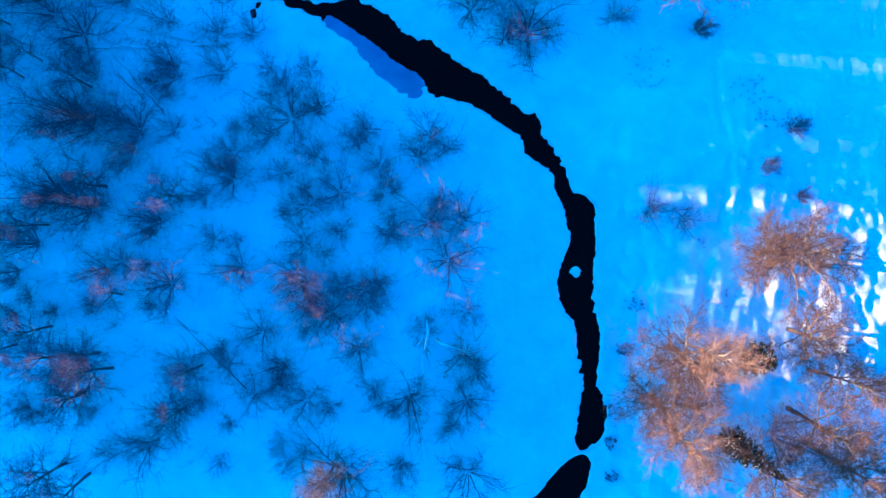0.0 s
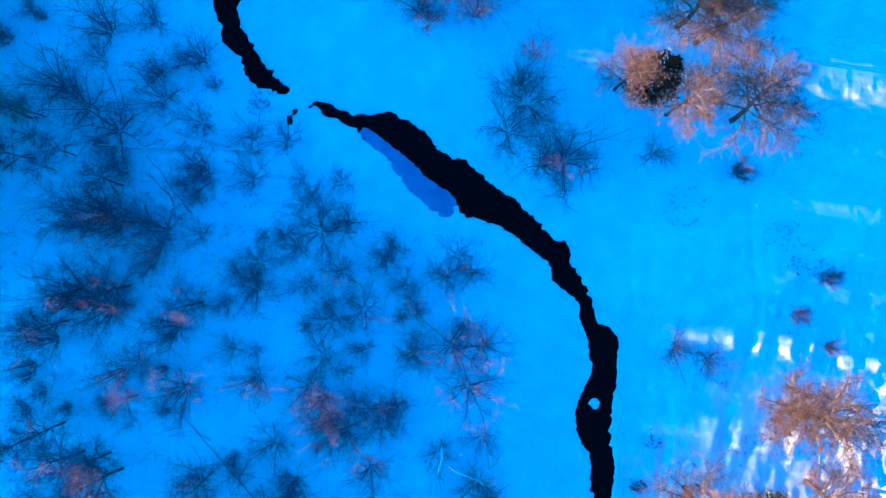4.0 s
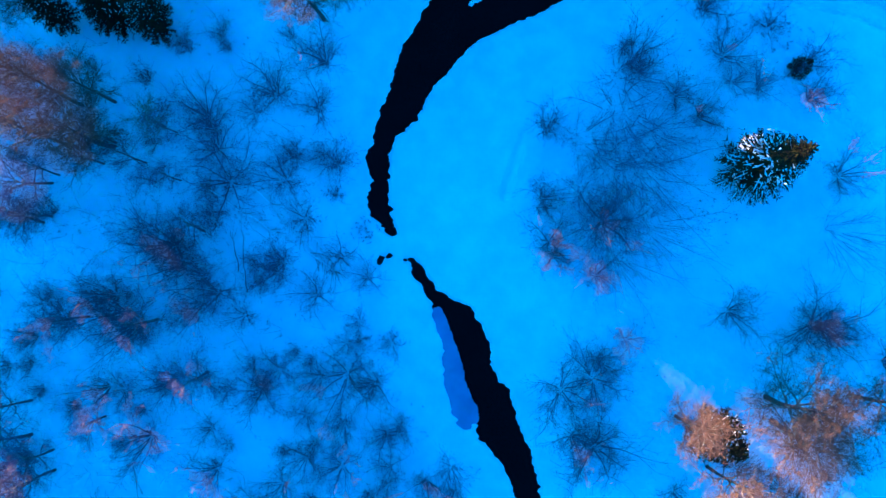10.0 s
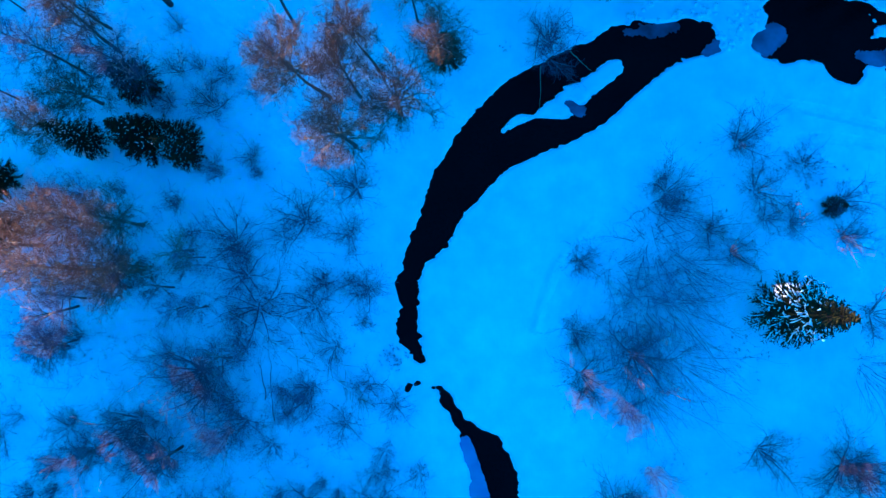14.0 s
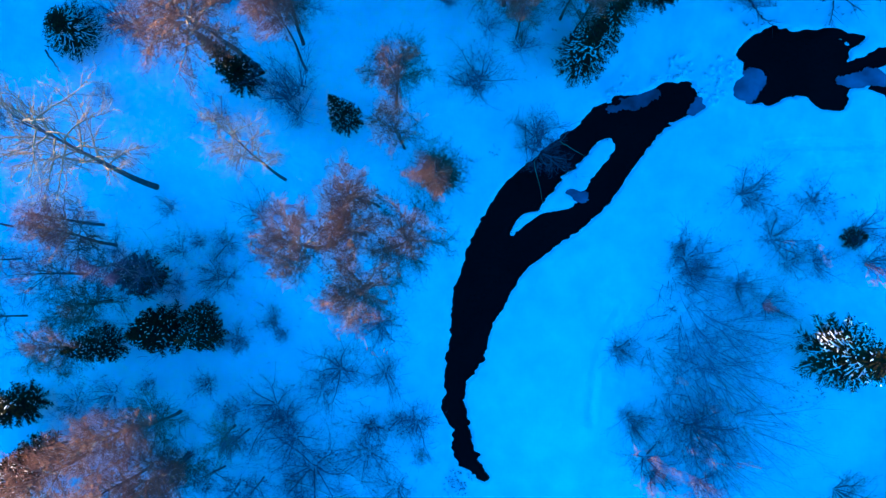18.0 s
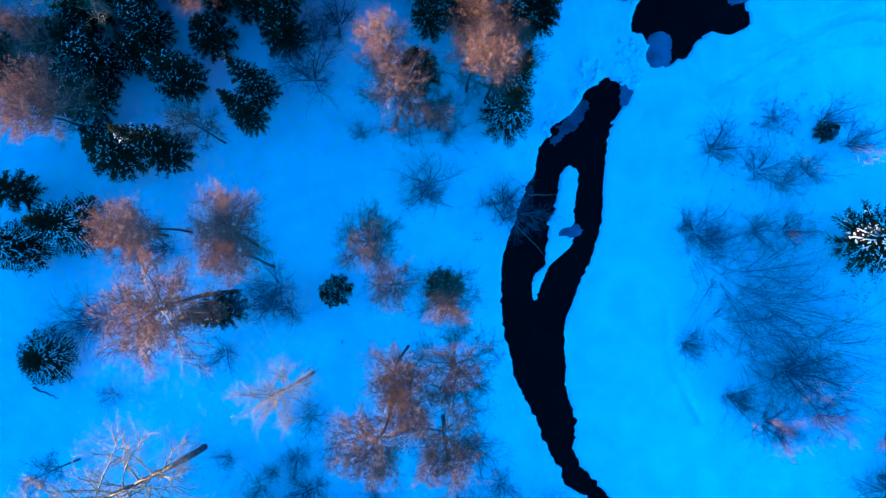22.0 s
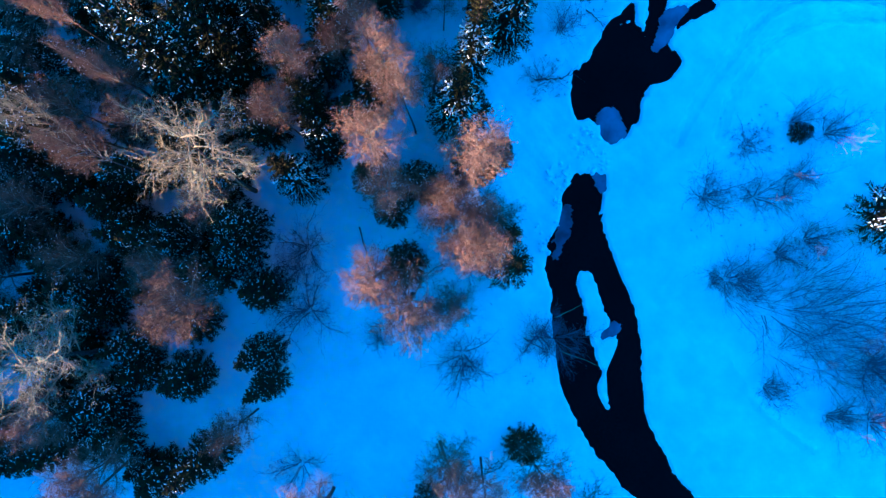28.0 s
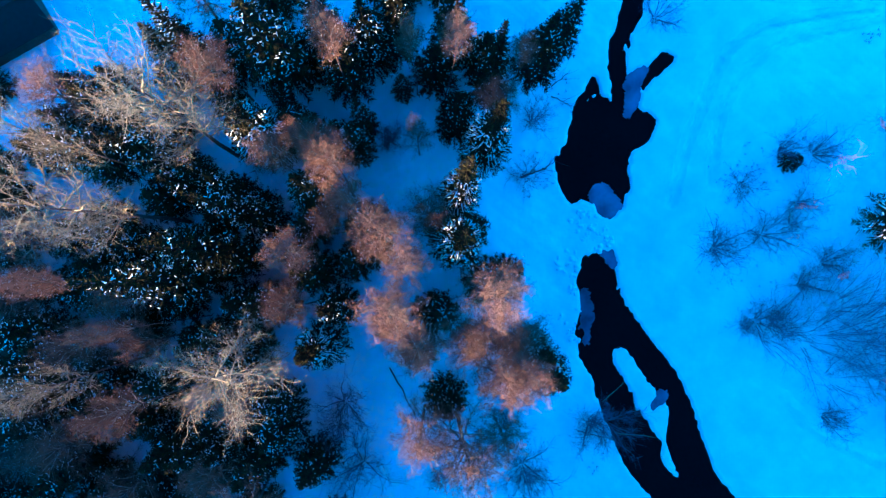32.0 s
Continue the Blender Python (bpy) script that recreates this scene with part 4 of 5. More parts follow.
shrub(-12.2, 10.6, 5, 2.9)
shrub(-16.9, 6.4, 3, 1.7)
shrub(-22.8, 2.2, 5, 2.7)
shrub(-10.8, 14.6, 2, 1.2)
shrub(-13, 13.4, 2, 1.1)
shrub(-19.1, 4.2, 3, 1.3)
shrub(-16.5, 9.7, 2, 1)
shrub(-38.6, 24, 2, 1.2)
shrub(-8.9, 44.1, 4, 2.2)
shrub(-2, 43.3, 4, 1.9)
shrub(-1.1, 28.6, 4, 2)
shrub(9.4, 46, 4, 2.2)
shrub(8.7, 32.4, 4, 2.3)
shrub(14.6, 35.5, 3.2, 3.7)
shrub(3.7, 25.9, 2.5, 1.4)
shrub(2.8, 23.2, 5, 2.2)
shrub(-22.7, 47.4, 4, 2.2)
shrub(-3.2, 32.3, 5, 3.9)
shrub(-7.4, 30.4, 3, 1.2)
shrub(-4.7, 27.8, 4, 1.8)
shrub(20.6, 36.3, 6, 2.4)
shrub(13.7, 18.6, 3, 1.7)
shrub(3.6, 21.9, 1.6, 3)
shrub(2.2, 19.6, 5, 2.7)
shrub(6.8, 17.6, 2.6, 3.7)
shrub(5, 17.2, 5, 2.4)
shrub(16.8, 3.2, 3, 1.9)
shrub(19.3, 2.6, 2, 1.5)
shrub(-33.5, 20.4, 5, 2.4)
shrub(-25.4, 20.1, 4, 2.1)
shrub(-21.8, 14.7, 4, 2.2)
shrub(-29.5, 10.5, 6, 3.6)
shrub(-25.9, 10.1, 5, 1.9)
shrub(-10, 11.3, 5, 2.4)
shrub(-13.9, 9.2, 6, 1.7)
shrub(-6.8, 8.7, 4, 2)
shrub(-10.1, 7.4, 4, 1.8)
shrub(-2, 7.5, 6, 2)
shrub(0.3, 8.2, 5, 1.7)
shrub(-1.1, 9.4, 5, 1.7)
shrub(-16.8, 5.5, 4, 2)
shrub(-29.6, 3.8, 6, 2.6)
shrub(-26.9, -1.6, 5, 1.8)
shrub(-11.1, 0.6, 4, 1.8)
shrub(-8.2, 4.5, 4, 2.1)
shrub(-10.9, 3.4, 4, 1.8)
shrub(-8.2, 1.3, 3, 1.5)
shrub(-4.1, 1.2, 3, 2.2)
shrub(-1.1, 2.2, 4, 2.7)
shrub(1.5, 2.4, 4, 2.2)
shrub(0.5, -0.9, 4, 2.9)
shrub(-4, 2.7, 2, 1)
shrub(-0.4, 3.7, 3, 1.4)
shrub(-16, -1.5, 4, 2.2)
shrub(-21.8, -2.8, 5, 2.9)
shrub(-11.9, -1.9, 3, 2)
shrub(-10.3, -4, 5, 2.3)
shrub(-6.2, -3.2, 3, 2)
shrub(-14.4, -6.6, 3, 2)
shrub(-31.2, 18.8, 4, 2.5)
shrub(-24.3, 9.6, 5, 2.7)
shrub(-31, 4.5, 6, 2.7)
shrub(-11, -2.7, 6, 1.9)
shrub(-8.9, -5, 4, 2.5)
shrub(-6.1, -4.6, 3, 1.8)
shrub(-5, -2.8, 3, 1.9)
shrub(1.9, -4.9, 3, 1.6)
shrub(-12.8, -9.4, 4, 2.4)
shrub(-6.7, -8, 4, 2.2)
shrub(-2.7, -11.8, 5, 2.8)
shrub(-10.9, -12.1, 3, 2)
shrub(-8.9, -12.6, 3, 1.4)
shrub(1.9, -12.1, 4, 2.5)
shrub(-21, -12.9, 5, 2.4)
shrub(-20.3, -9.5, 4, 2)
shrub(-16.9, -13.9, 2, 1)
shrub(1.7, -8.3, 2.5, 1.9)
shrub(26.6, -15, 6, 2.9)
shrub(-7.9, -17.8, 6, 3.7)
shrub(-3.2, -17.1, 4, 2)
shrub(2.1, -18, 4, 2.5)
shrub(-28.8, -9.7, 4, 2)
shrub(-23.5, -15.7, 5, 2.7)
shrub(-35, 63.9, 5, 2.4)
shrub(-42.6, 43, 6, 2.5)
shrub(-50.5, 47.9, 6, 2.8)
shrub(-56, 43.2, 4, 2.4)
shrub(-27.4, 54.1, 3, 1.5)
shrub(-27.8, -13, 1.8, 1)
shrub(2.7, -9.9, 2.2, 1.7)
shrub(-25.7, -1, 1.6, 1.7)
shrub(-38.8, -3.4, 2.8, 1.7)
shrub(-44.5, 25.9, 1.7, 1.5)
shrub(-31.7, 29.5, 2.5, 0.9)
shrub(-35.6, 16.2, 2, 1.3)
shrub(-47.4, -6.6, 1.6, 1.4)
shrub(-9.3, 5.7, 2.3, 0.8)
shrub(-38.7, -7.3, 2.7, 1.7)
shrub(-41.6, 16.2, 2.4, 1.4)
shrub(-41, -8.7, 3, 1.4)
shrub(-42.3, -16.6, 2.8, 0.9)
shrub(-28.1, 10.8, 2.4, 1.7)
shrub(-35.3, 25.8, 1.8, 0.8)
shrub(-10.9, -6.6, 2.2, 0.8)
shrub(-5.1, 6.7, 2.1, 1.5)
shrub(-12.6, 2.9, 2.1, 1)
shrub(-5.2, 4.1, 2, 1)
shrub(-44.6, 2.3, 2.3, 1.3)
shrub(-16.5, 0.7, 1.3, 0.8)
shrub(-31, -5, 1.7, 1.3)
shrub(-32.7, -13.2, 2.2, 1.5)
shrub(-15.1, 9.8, 3.2, 0.9)
shrub(-40.6, 5.3, 1.4, 1.7)
shrub(-22, 12.3, 3, 1)
shrub(-26.8, -16.3, 1.2, 1.2)
shrub(0.7, -14.1, 1.8, 1.4)
shrub(-23.5, 1.3, 1.5, 1.1)
shrub(-15, -11.6, 1.3, 1.7)
shrub(-45.3, 28.4, 2.7, 1.3)
shrub(-21.5, 21.5, 2.5, 0.9)
shrub(-49.7, -12.8, 3.1, 1.4)
shrub(-18.6, 6.8, 2.4, 1.2)
shrub(-48.4, 1.6, 1.7, 1.5)
shrub(-23.5, -1.3, 2.5, 1.1)
shrub(-23.3, -4.6, 1.3, 1.1)
shrub(-36.6, 18.7, 1.7, 1.3)
shrub(-39.8, -11, 2.2, 1)
shrub(-31, 9.3, 2.7, 0.8)
shrub(-9.4, -0.4, 1.7, 1)
shrub(-39, 20, 2.7, 1.4)
shrub(-44.2, 29.7, 2, 1.2)
shrub(-38.8, 7.1, 2.6, 1.4)
shrub(-42.3, 30.4, 1.4, 1.6)
shrub(-33.6, 35.2, 1.5, 1.2)
shrub(-32.3, 10, 1.7, 1.6)
shrub(-33, -3.8, 2.3, 1.3)
shrub(-27.7, 14, 2.9, 1.1)
shrub(-4.1, -12.7, 1.6, 1)
shrub(-41.3, 42.1, 2.3, 1.6)
shrub(-43.5, 9, 3, 0.9)
shrub(-35.1, 0.6, 1.6, 1.7)
shrub(-12.8, -10.5, 2, 1.6)
shrub(-30.7, 22.9, 1.7, 1.3)
shrub(-43, 18.1, 2.9, 0.8)
shrub(-31.6, -10.1, 2.3, 1.1)
shrub(-27.2, 3.4, 2.2, 1.1)
shrub(-6.4, 9.7, 2.2, 1.5)
shrub(-43.3, -6.6, 2.2, 1.6)
shrub(-28.6, 14.5, 2, 1.6)
shrub(-29.8, 5.3, 2.3, 0.8)
shrub(-23.2, 13.2, 2.1, 1.2)
shrub(-9.9, -5.6, 1.4, 1.7)
shrub(-1.5, -6.3, 1.7, 1.5)
shrub(-45.6, 16, 2.9, 1.6)
shrub(-47, 6.1, 2.7, 0.9)
shrub(-19.3, -12.1, 1.4, 1.6)
shrub(-12.9, -15.3, 2.6, 1)
shrub(-47.9, 14.1, 1.6, 1.6)
shrub(-10.9, -16.1, 2.3, 1)
shrub(-17.1, -9.2, 2.1, 1.6)
shrub(-34.2, -2.7, 3, 0.9)
shrub(-25.5, 6.8, 2.6, 1.3)
shrub(-32.2, 3.5, 2.8, 1.5)
shrub(-33.4, -12.5, 2.7, 1.6)
shrub(-16.7, 7.7, 2.1, 1.7)
shrub(-37.9, -10.9, 2.4, 1.1)
shrub(-24.3, 23.3, 2.4, 1.3)
shrub(-39.3, 30.9, 2.9, 1.1)
shrub(-45.9, 12.6, 2.6, 1.2)
shrub(-38.7, -1, 2.3, 0.9)
shrub(-17.7, -17, 1.6, 1)
shrub(-18.3, 0.7, 2.8, 1.4)
shrub(-12.4, -16.9, 2.2, 1.2)
shrub(-47.5, 31.2, 1.8, 1.1)
shrub(-20.9, 3.9, 2.3, 0.9)
shrub(-29.6, 15.7, 1.2, 1.1)
shrub(-36.6, 26.4, 1.3, 1.4)
shrub(-7.9, -3, 1.5, 1.7)
shrub(-34, -1.8, 2.8, 1.6)
shrub(-17.6, -7.9, 2.6, 1.2)
shrub(-46.8, 39.2, 2.6, 1.6)
shrub(-35.1, 1.6, 1.6, 0.9)
shrub(-5.3, -11.2, 2, 1.5)
shrub(-47.6, -0.8, 2.1, 1.1)
shrub(-11, 4.7, 2.7, 1.3)
shrub(-4.4, 5.6, 2.4, 1.1)
shrub(-13.7, 12.6, 2.3, 1)
shrub(-40.8, 33.5, 2.7, 1.7)
shrub(-28, -4.4, 1.6, 1.4)
shrub(-3.8, 4.7, 3, 1.1)
shrub(-12.9, 6.1, 2.1, 1.3)
shrub(-14, 14.5, 3.2, 1.1)
shrub(-34.4, -5.2, 2.8, 1.5)
leaning_tree(-38.2, 14.3, 6.92, 1.9)
leaning_tree(-45.7, 26.3, 9.7, 2)
leaning_tree(-32.1, 15, 6.31, 1.3)
leaning_tree(-40.3, 9.5, 6.6, 1.6)
leaning_tree(-38.8, 6.5, 6.98, 1.9)
leaning_tree(-31.5, 1.9, 6.25, 1.8)
leaning_tree(-27, 5, 5.8, 2.6)
leaning_tree(-21.2, 4.1, 5.6, 2.5)
leaning_tree(-34.7, 17.9, 6.5, 1.3)
leaning_tree(-26.4, -9.6, 9, 2.5)
leaning_tree(-28.2, -18, 9.2, 2.6)
leaning_tree(-20.5, -12.7, 7.5, 1.9)
leaning_tree(-19.2, -9.3, 7.2, 2)
leaning_tree(-25.7, -3.7, 5.67, 1.8)
leaning_tree(-28.1, 12.9, 5.91, 2)
leaning_tree(-38, 14.1, 6.3, 1.7)
leaning_tree(-34.1, -7.7, 6.2, 1.7)
leaning_tree(-37.9, 12.4, 5.6, 1.7)
leaning_tree(-47.6, 26.7, 11.1, 2.4)
leaning_tree(-51.8, 27.8, 11.5, 2.4)
leaning_tree(-51.4, 23.7, 11.2, 2.4)
leaning_tree(-58.9, 32.5, 7.8, 1.7)
leaning_tree(-58.3, 24.7, 7.2, 1.7)
leaning_tree(-54.3, 18.8, 7.3, 1.7)
leaning_tree(-56.7, 22.7, 6.8, 1.7)
low_bush(-17.6, 74.9, 4, 1.3)
low_bush(20.4, 17.6, 2.5, 1.2)
low_bush(28.1, 9.8, 2, 1.1)
low_bush(25.9, 6.7, 2, 0.9)
low_bush(28.6, 4.4, 1.5, 0.8)

# ---- fallen wood, tufts, cabin ----
def log(ax, ay, bx, by, r, mat, label, lift=0.0, twigs=0, snow=False):
    """A fallen stem lying on the snow, with stubs of branches."""
    rng = random.Random(int(ax * 31 + by * 17))
    a, b = Vector((ax, ay, ground_at(ax, ay) + r * 0.6 + lift)), Vector((bx, by, ground_at(bx, by) + r * 0.4 + lift * (0.1 if lift > 0.4 else 1.0)))
    pts = [a.lerp(b, t / 8) + Vector((rng.uniform(-1, 1), rng.uniform(-1, 1), rng.uniform(-0.2, 0.4))) * (0.05 + r) for t in range(9)]
    top = new("log")
    s = Soup()
    s.tube(pts, [r * (1 - t / 11) for t in range(9)], 7)
    child("stem", s.mesh("stem", mat), top)
    if snow:
        s = Soup()
        s.tube([p + Vector((0, 0, r * 0.75)) for p in pts], [0.02] + [r * rng.uniform(0.6, 0.95) for _ in range(7)] + [0.01], 6)
        child("snow_cap", s.mesh("snow_cap", FROST), top, "strip of snow on the stem")
    for _ in range(twigs):
        f = rng.uniform(1.5, 7.9)
        c = pts[int(f)].lerp(pts[int(f) + 1], f % 1)
        d = fork(rng, b - a, 0.7)
        d.z = abs(d.z)
        br = bent(rng, c, d, rng.uniform(0.7, 1.9), 4, 0.2, 0.02)
        s = Soup()
        s.tube(br, [r * 0.3, r * 0.24, r * 0.18, r * 0.12, 0.004], 4)
        child("branch", s.mesh("branch", mat), top)
    return tagged(top, label, "log", "fallen wood")


def tufts(x, y, r, n, h=0.3):
    """Dry stalks that stick out of the snow."""
    rng = random.Random(int(x * 13 + y * 7))
    s = Soup()
    for _ in range(n):
        w, d = rng.uniform(0, 6.28), r * math.sqrt(rng.random())
        px, py = x + d * math.cos(w), y + d * math.sin(w)
        z = ground_at(px, py) - 0.03
        if z < 0:
            continue
        for _ in range(9):
            a = Vector((px + rng.uniform(-0.07, 0.07), py + rng.uniform(-0.07, 0.07), z))
            s.tube([a, a + Vector((rng.uniform(-0.16, 0.16), rng.uniform(-0.16, 0.16), h * rng.uniform(0.5, 1.1)))], [0.014, 0], 3)
    return tagged(new("grass_tufts", s.mesh("grass_tufts", SHRUB_TWIG)), "dry brown stalks sticking out of the snow", "grass", kind="stuff")


def undergrowth(x, y, r, n):
    """Thin bent saplings and dead stalks, too many to count, that darken the snow among the bushes."""
    rng = random.Random(int(x * 19 + y * 5))
    s = Soup()
    for _ in range(n):
        w, d = rng.uniform(0, 6.28), r * math.sqrt(rng.random())
        px, py = x + d * math.cos(w), y + d * math.sin(w)
        z = ground_at(px, py) - 0.03
        if z < 0.2:
            continue
        for _ in range(rng.randint(1, 3)):
            way = Vector((rng.uniform(-0.7, 0.7), rng.uniform(-0.7, 0.7), 1))
            stalk = bent(rng, (px, py, z), way, rng.uniform(0.7, 2.1), 4, 0.16, -0.03)
            s.tube(stalk, [0.012, 0.010, 0.008, 0.005, 0], 3)
            for _ in range(9):
                f = rng.uniform(0.8, 3.95)
                a = stalk[int(f)].lerp(stalk[int(f) + 1], f % 1)
                s.blade(a, a + fork(rng, stalk[4] - stalk[0], 0.7) * rng.uniform(0.25, 0.7), 0.006, rng)
    return tagged(new("undergrowth", s.mesh("undergrowth", SHRUB_TWIG)), "thin dead stalks and saplings in the snow", "undergrowth", kind="stuff")


def snow_clumps(x, y, r, n):
    """Broken snow and ice lumps pushed up on the bank."""
    rng = random.Random(int(x * 23 + y * 3))
    s = Soup()
    for _ in range(n):
        w, d = rng.uniform(0, 6.28), r * math.sqrt(rng.random())
        px, py = x + d * math.cos(w), y + d * math.sin(w)
        z = ground_at(px, py)
        if z > 0:
            size = rng.uniform(0.10, 0.34)
            s.lump((px, py, z), size, size * rng.uniform(0.4, 0.9), size * rng.uniform(0.4, 0.8), rng.uniform(0, 3.14), rng)
    return tagged(new("snow_clumps", s.mesh("snow_clumps", SNOW)), "broken lumps of snow and ice on the bank", "snow", kind="stuff")


def cabin(x, y, turn, length, width):
    """Small timber cabin with a dark gabled roof."""
    top = new("cabin")
    top.matrix_world = pose(x, y, ground_at(x, y) - 0.1, 0, 0, turn)
    wall_h, rise, over = 2.4, 1.5, 0.45

    def block(name, mat, lo, hi, bevel=0.02, parent=top):
        bm = bmesh.new()
        bmesh.ops.create_cube(bm, size=1)
        for v in bm.verts:
            v.co = Vector([lo[i] + (v.co[i] + 0.5) * (hi[i] - lo[i]) for i in range(3)])
        bmesh.ops.bevel(bm, geom=bm.edges[:], offset=bevel, segments=1, affect="EDGES")
        me = bpy.data.meshes.new(name)
        bm.to_mesh(me), bm.free()
        me.materials.append(mat)
        return child(name, me, parent)

    L, W = length / 2, width / 2
    for k in range(10):
        z = k * 0.24
        for sg in (-1, 1):
            block("plank", TIMBER, (-L, sg * W - 0.09, z), (L, sg * W + 0.09, z + 0.23))
            block("plank", TIMBER, (sg * L - 0.09, -W + 0.1, z), (sg * L + 0.09, W - 0.1, z + 0.23))
    for sg in (-1, 1):
        s = Soup()
        q = [(-L - over, sg * (W + over), wall_h - over * rise / W), (L + over, sg * (W + over), wall_h - over * rise / W), (L + over, 0, wall_h + rise), (-L - over, 0, wall_h + rise)]
        s.v = q + [(a, b, c + 0.09) for a, b, c in q]
        s.f = [(0, 1, 2, 3), (7, 6, 5, 4), (0, 4, 5, 1), (1, 5, 6, 2), (2, 6, 7, 3), (3, 7, 4, 0)]
        child("roof_side", s.mesh("roof_side", ROOF, False), top, "dark felt roof slope")
        s = Soup()
        s.v = [(sg * L, -W, wall_h), (sg * L, W, wall_h), (sg * L, 0, wall_h + rise - 0.02), (sg * (L - 0.1), -W, wall_h), (sg * (L - 0.1), W, wall_h), (sg * (L - 0.1), 0, wall_h + rise - 0.02)]
        s.f = [(0, 1, 2), (5, 4, 3), (0, 3, 4, 1), (1, 4, 5, 2), (2, 5, 3, 0)]
        child("gable", s.mesh("gable", TIMBER, False), top)
    block("ridge_cap", ROOF, (-L - over, -0.12, wall_h + rise + 0.02), (L + over, 0.12, wall_h + rise + 0.12))
    return tagged(top, "small dark timber cabin with a dark gabled roof", "cabin")


log(-22.5, 11.0, -26.3, 15.4, 0.045, BARK, "dark fallen stem lying in snow", twigs=3)
log(-1.2, -5.4, -1.6, -9.9, 0.13, PALE_WOOD, "broken standing stem fallen over, white with snow", lift=1.3, twigs=3, snow=True)
log(-2.1, -7.7, -0.6, -5.9, 0.07, PALE_WOOD, "short broken branch, white with snow", lift=0.9, twigs=2, snow=True)
log(-0.6, -7.0, 4.1, -9.2, 0.12, PALE_WOOD, "broken stem lying across others, white with snow", lift=1.5, twigs=5, snow=True)
log(0.2, -10.0, 3.2, -6.8, 0.11, PALE_WOOD, "broken stem lying across others, white with snow", lift=1.5, twigs=5, snow=True)
log(1.4, -6.9, 2.6, -9.7, 0.07, PALE_WOOD, "short broken branch, white with snow", lift=1.2, twigs=4, snow=True)
log(-6.6, -7.9, -2.9, -6.6, 0.05, PALE_WOOD, "thin broken stem, white with snow", lift=0.3, twigs=4, snow=True)
log(-30.2, 15.8, -17.4, 16.7, 0.12, BIRCH_BARK, "long fallen birch with pale branches, white with snow", lift=0.9, twigs=16, snow=True)
log(-28.8, 18.4, -17.8, 16.4, 0.09, BIRCH_BARK, "fallen birch stem beside another, white with snow", lift=0.8, twigs=12, snow=True)
log(-26.6, 20.2, -18.4, 16.8, 0.08, BIRCH_BARK, "fallen birch limb beside another, white with snow", lift=0.8, twigs=10, snow=True)
log(-26.1, 22.3, -20.1, 21.1, 0.05, PALE_WOOD, "thin fallen stem, white with snow", lift=0.3, twigs=4, snow=True)
log(-21.6, 48.7, -19.3, 48.5, 0.045, PALE_WOOD, "pale pole lying across the stream edge", lift=0.3)
log(-22.9, 46.5, -20.7, 43.3, 0.04, PALE_WOOD, "thin pale pole reaching over the water", lift=0.3)
log(-12.6, 65.4, -11.1, 64.6, 0.09, BARK, "dark fallen branch on the snowy bank", twigs=5)
log(-11, 64.6, -9.9, 64.3, 0.07, BARK, "dark fallen branch on the snowy bank", twigs=5)
log(-5.8, 68.5, -3.6, 68.2, 0.05, BARK, "dark fallen branch on the snowy bank", twigs=5)
log(-6.2, 68.1, -5.7, 66.3, 0.06, BARK, "dark fallen branch on the snowy bank", twigs=5)
log(-6.5, -7.2, -12.8, -8.3, 0.045, BIRCH_BARK, "thin fallen birch stem with snow on it", twigs=4, snow=True)
log(-15.6, -11.3, -21.5, -5.4, 0.045, BARK, "thin fallen stem lying in snow", twigs=5)
log(-19.6, -6.8, -24.6, -4.5, 0.045, BARK, "thin fallen stem lying in snow", twigs=5, snow=True)
log(-24.0, 12.0, -26.4, 14.2, 0.045, BARK, "thin fallen stem lying in snow", twigs=4)
log(-24.7, 48.8, -23.1, 45.7, 0.05, BARK, "thin branch hanging over the water", lift=0.15, twigs=4)
log(-30.7, 63.2, -32.5, 58.3, 0.06, BARK, "dark fallen stem leaning in snow", twigs=2)
log(-61.7, 38.4, -59.9, 37.3, 0.08, BARK, "short dark stem in snow")
snow_clumps(-12.0, 59.1, 1.3, 26)
snow_clumps(-12.0, 57.7, 1.2, 24)
snow_clumps(-15.2, 58.0, 1.1, 18)
snow_clumps(-16.5, 56.7, 0.9, 12)
snow_clumps(-18.6, 54.4, 1.4, 20)
undergrowth(-30, 12, 6, 49)
undergrowth(-33, 4, 6, 54)
undergrowth(-27, -1, 6, 54)
undergrowth(-30, -9, 6, 49)
undergrowth(-22, 8, 6, 45)
undergrowth(-36, 14, 6, 40)
undergrowth(-24, 16, 5, 40)
undergrowth(-21, -13, 6, 40)
undergrowth(-15, 9, 5, 27)
undergrowth(-39, 1, 6, 45)
undergrowth(-28, 22, 5, 31)
undergrowth(-43, 9, 6, 36)
undergrowth(-13, -6, 6, 31)
undergrowth(-48, 26, 6, 36)
undergrowth(-53, 22, 5, 31)
undergrowth(-46, 20, 5, 27)
tufts(3.6, 37.5, 2.1, 26, 0.35)
tufts(24.5, 12.8, 1.6, 22, 0.3)
tufts(16.6, 14.2, 1.8, 14, 0.3)
tufts(25.4, 6.5, 1.8, 10, 0.3)
tufts(16.3, 14.9, 1.8, 14, 0.3)
tufts(26.4, 11.0, 1.6, 24, 0.4)
tufts(-18.2, 20.5, 1.0, 22, 0.4)
tufts(-17.7, 20.7, 1.0, 20, 0.3)
tufts(-7.1, 47.0, 2.8, 16, 0.3)
tufts(-1.5, 52.3, 1.8, 14, 0.3)
tufts(-26.0, 45.7, 0.6, 6, 0.3)
tufts(-28.2, 54.5, 3.7, 16, 0.3)
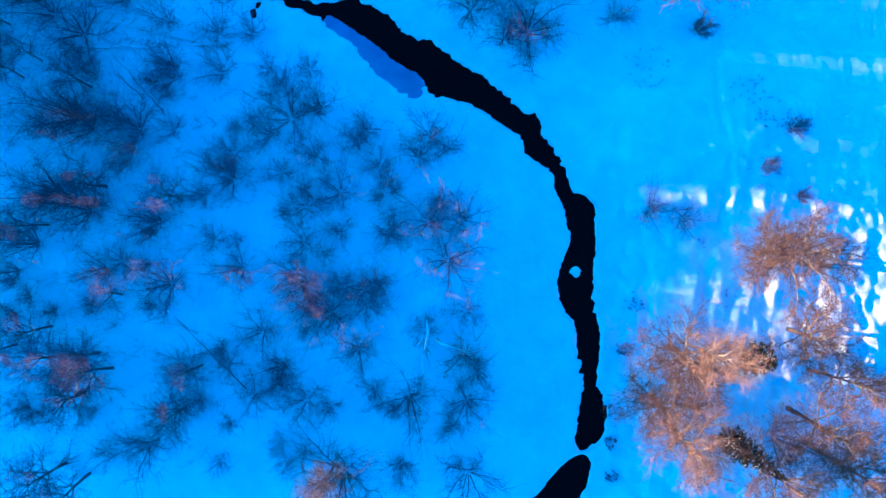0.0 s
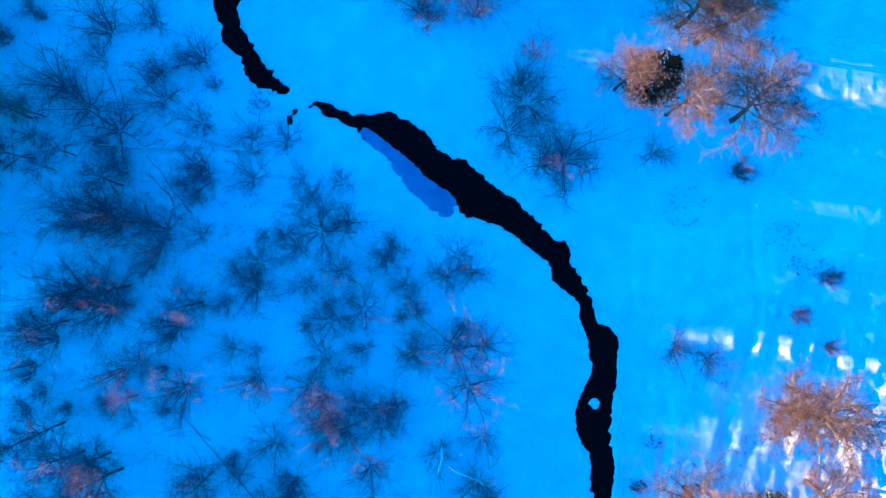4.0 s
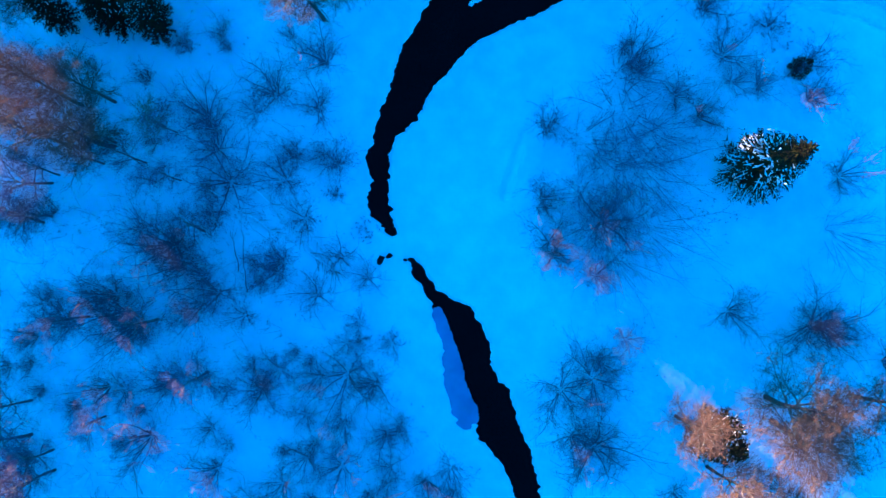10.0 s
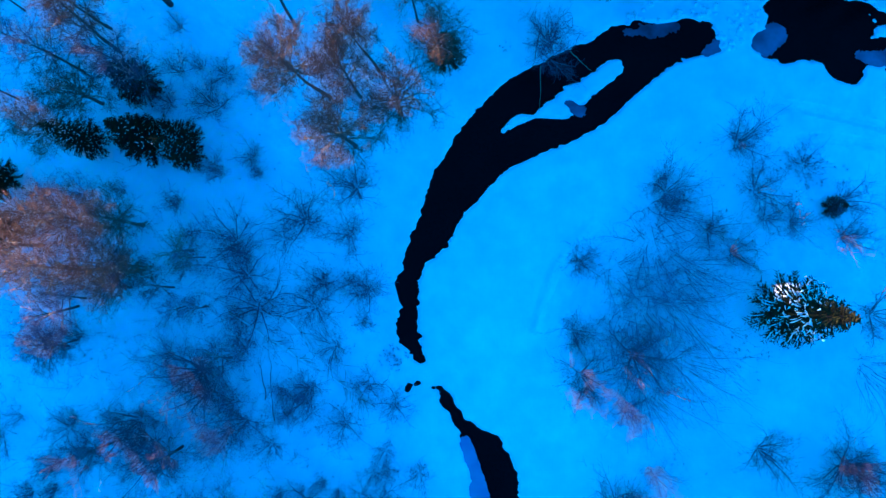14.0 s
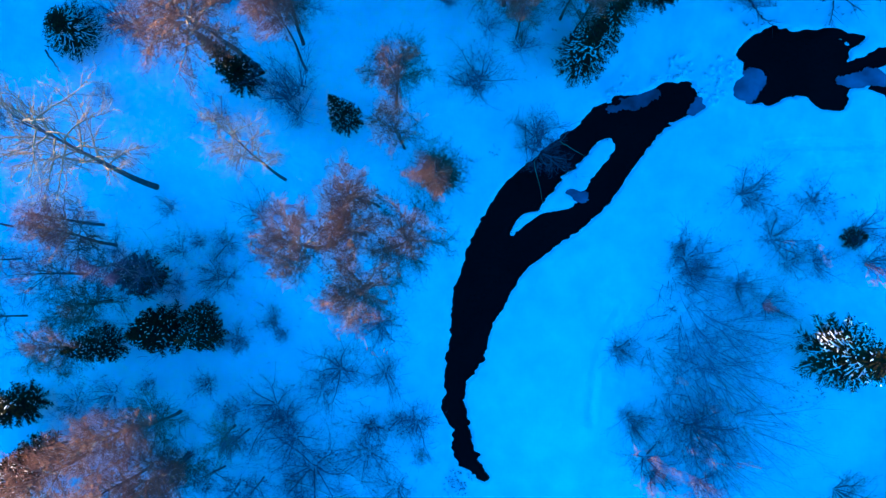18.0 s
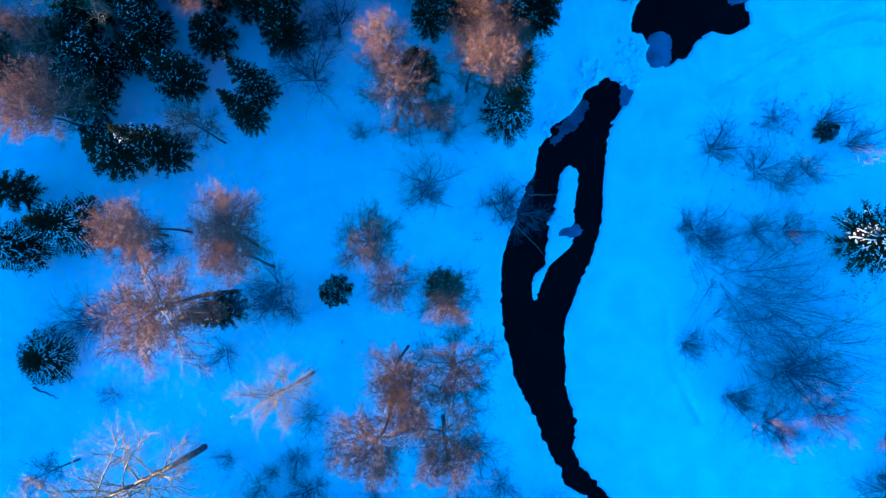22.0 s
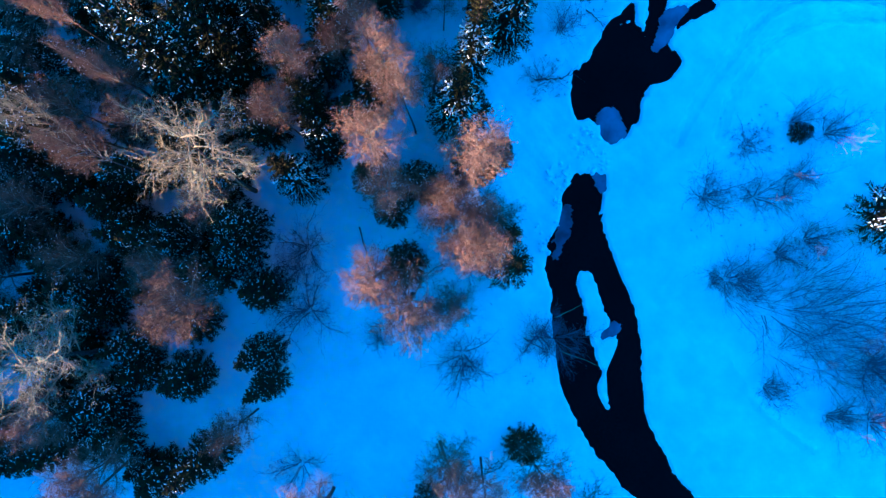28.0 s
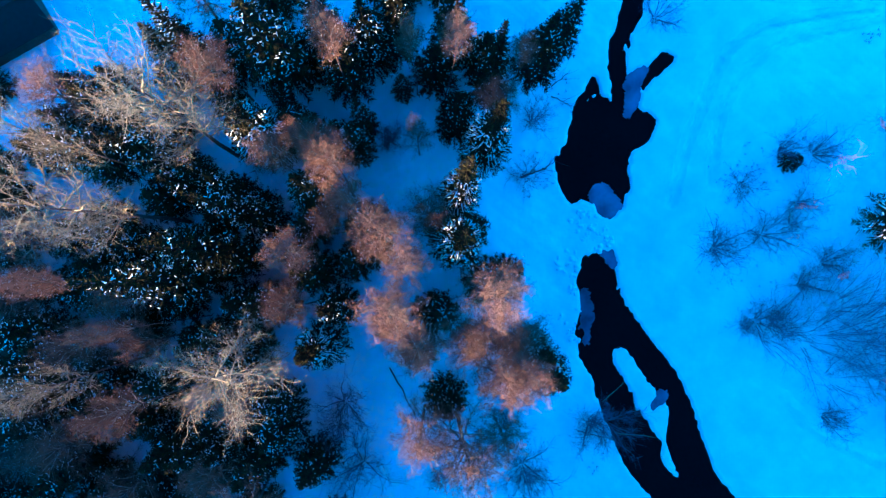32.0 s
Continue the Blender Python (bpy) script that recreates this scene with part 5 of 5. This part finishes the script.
tufts(-12.2, 65.0, 2.1, 24, 0.5)
tufts(-6.0, 67.5, 1.8, 14, 0.4)
tufts(15.7, -4.4, 0.6, 12, 0.5)
tufts(14.8, -8.0, 0.7, 26, 0.8)
tufts(15.7, -4.1, 0.9, 8, 0.3)
tufts(20.7, 0.6, 0.5, 6, 0.3)
tufts(-4.3, 10.3, 0.4, 3, 0.3)
tufts(-37.7, 39.0, 0.2, 3, 0.3)
tufts(-9.0, 44.5, 1.4, 10, 0.3)
tufts(-1.5, 52.4, 2.3, 20, 0.3)
tufts(-2.6, 43.7, 2.8, 16, 0.3)
tufts(1.0, 10.2, 0.9, 5, 0.3)
tufts(-8.3, 6.4, 7.3, 20, 0.25)
tufts(-20.6, 11.4, 9.2, 30, 0.25)
tufts(-26.9, 13.8, 9.2, 40, 0.25)
tufts(-35.5, 26.5, 5.5, 20, 0.25)
tufts(-1.1, 52.5, 2.8, 18, 0.3)
tufts(-36.4, 7.1, 1.8, 10, 0.3)
tufts(13.6, -13.0, 0.5, 16, 0.7)
tufts(13.7, -15.7, 0.5, 18, 0.8)
tufts(13.8, -18.4, 0.5, 16, 0.8)
tufts(18.4, -6.4, 1.4, 14, 0.4)
tufts(23.0, -4.4, 1.8, 12, 0.3)
tufts(5.4, 26.2, 2.8, 16, 0.3)
tufts(14.2, 52.4, 0.9, 10, 0.4)
tufts(-2.5, 41.5, 1.8, 14, 0.3)
cabin(-30.9, 102.5, -18, 6.1, 3.7)

# forms that stayed unused
for forms in KINDS.values():
    for ob in forms:
        if not ob["used"]:
            for o in (*ob.children_recursive, ob):
                bpy.data.objects.remove(o)
        else:
            del ob["used"]


# ---- woods beyond the place, out of view, partly added for shade ----
def far_woods():
    rng = random.Random(5)
    s = Soup()
    places = []
    for _ in range(700):
        w, d = rng.uniform(0, 2 * math.pi), rng.uniform(100, 210)
        places.append((-12 + math.cos(w) * d, 33 + math.sin(w) * d * 1.1, rng.uniform(11, 17)))
    places = [p for p in places if p[0] > -80]
    # western rows, added out of view to block low sun and sky
    places += [(rng.uniform(-112, -104), rng.uniform(-90, 150), rng.uniform(3.0, 6.0)) for _ in range(300)]
    places += [(rng.uniform(-86, -69), rng.uniform(-30, 110), rng.uniform(8, 13)) for _ in range(110)]
    places += [(rng.uniform(-92, -76), rng.uniform(66.5, 92), rng.uniform(14, 20)) for _ in range(55)]
    for x, y, h in places:
        base = float(shade_ridge(np.array([x]), np.array([y]))[0]) + 1.0
        for k in range(5):
            z0, z1 = h * (0.06 + 0.17 * k), h * (0.06 + 0.17 * k + 0.30)
            s.tube([(x, y, base + z0), (x, y, base + min(z1, h))], [h * 0.20 * (1 - 0.18 * k), 0], 7)
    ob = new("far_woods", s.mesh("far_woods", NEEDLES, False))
    tagged(ob, "distant dark spruce wood out of view, western rows added to cast shade", "wood", kind="stuff")


far_woods()
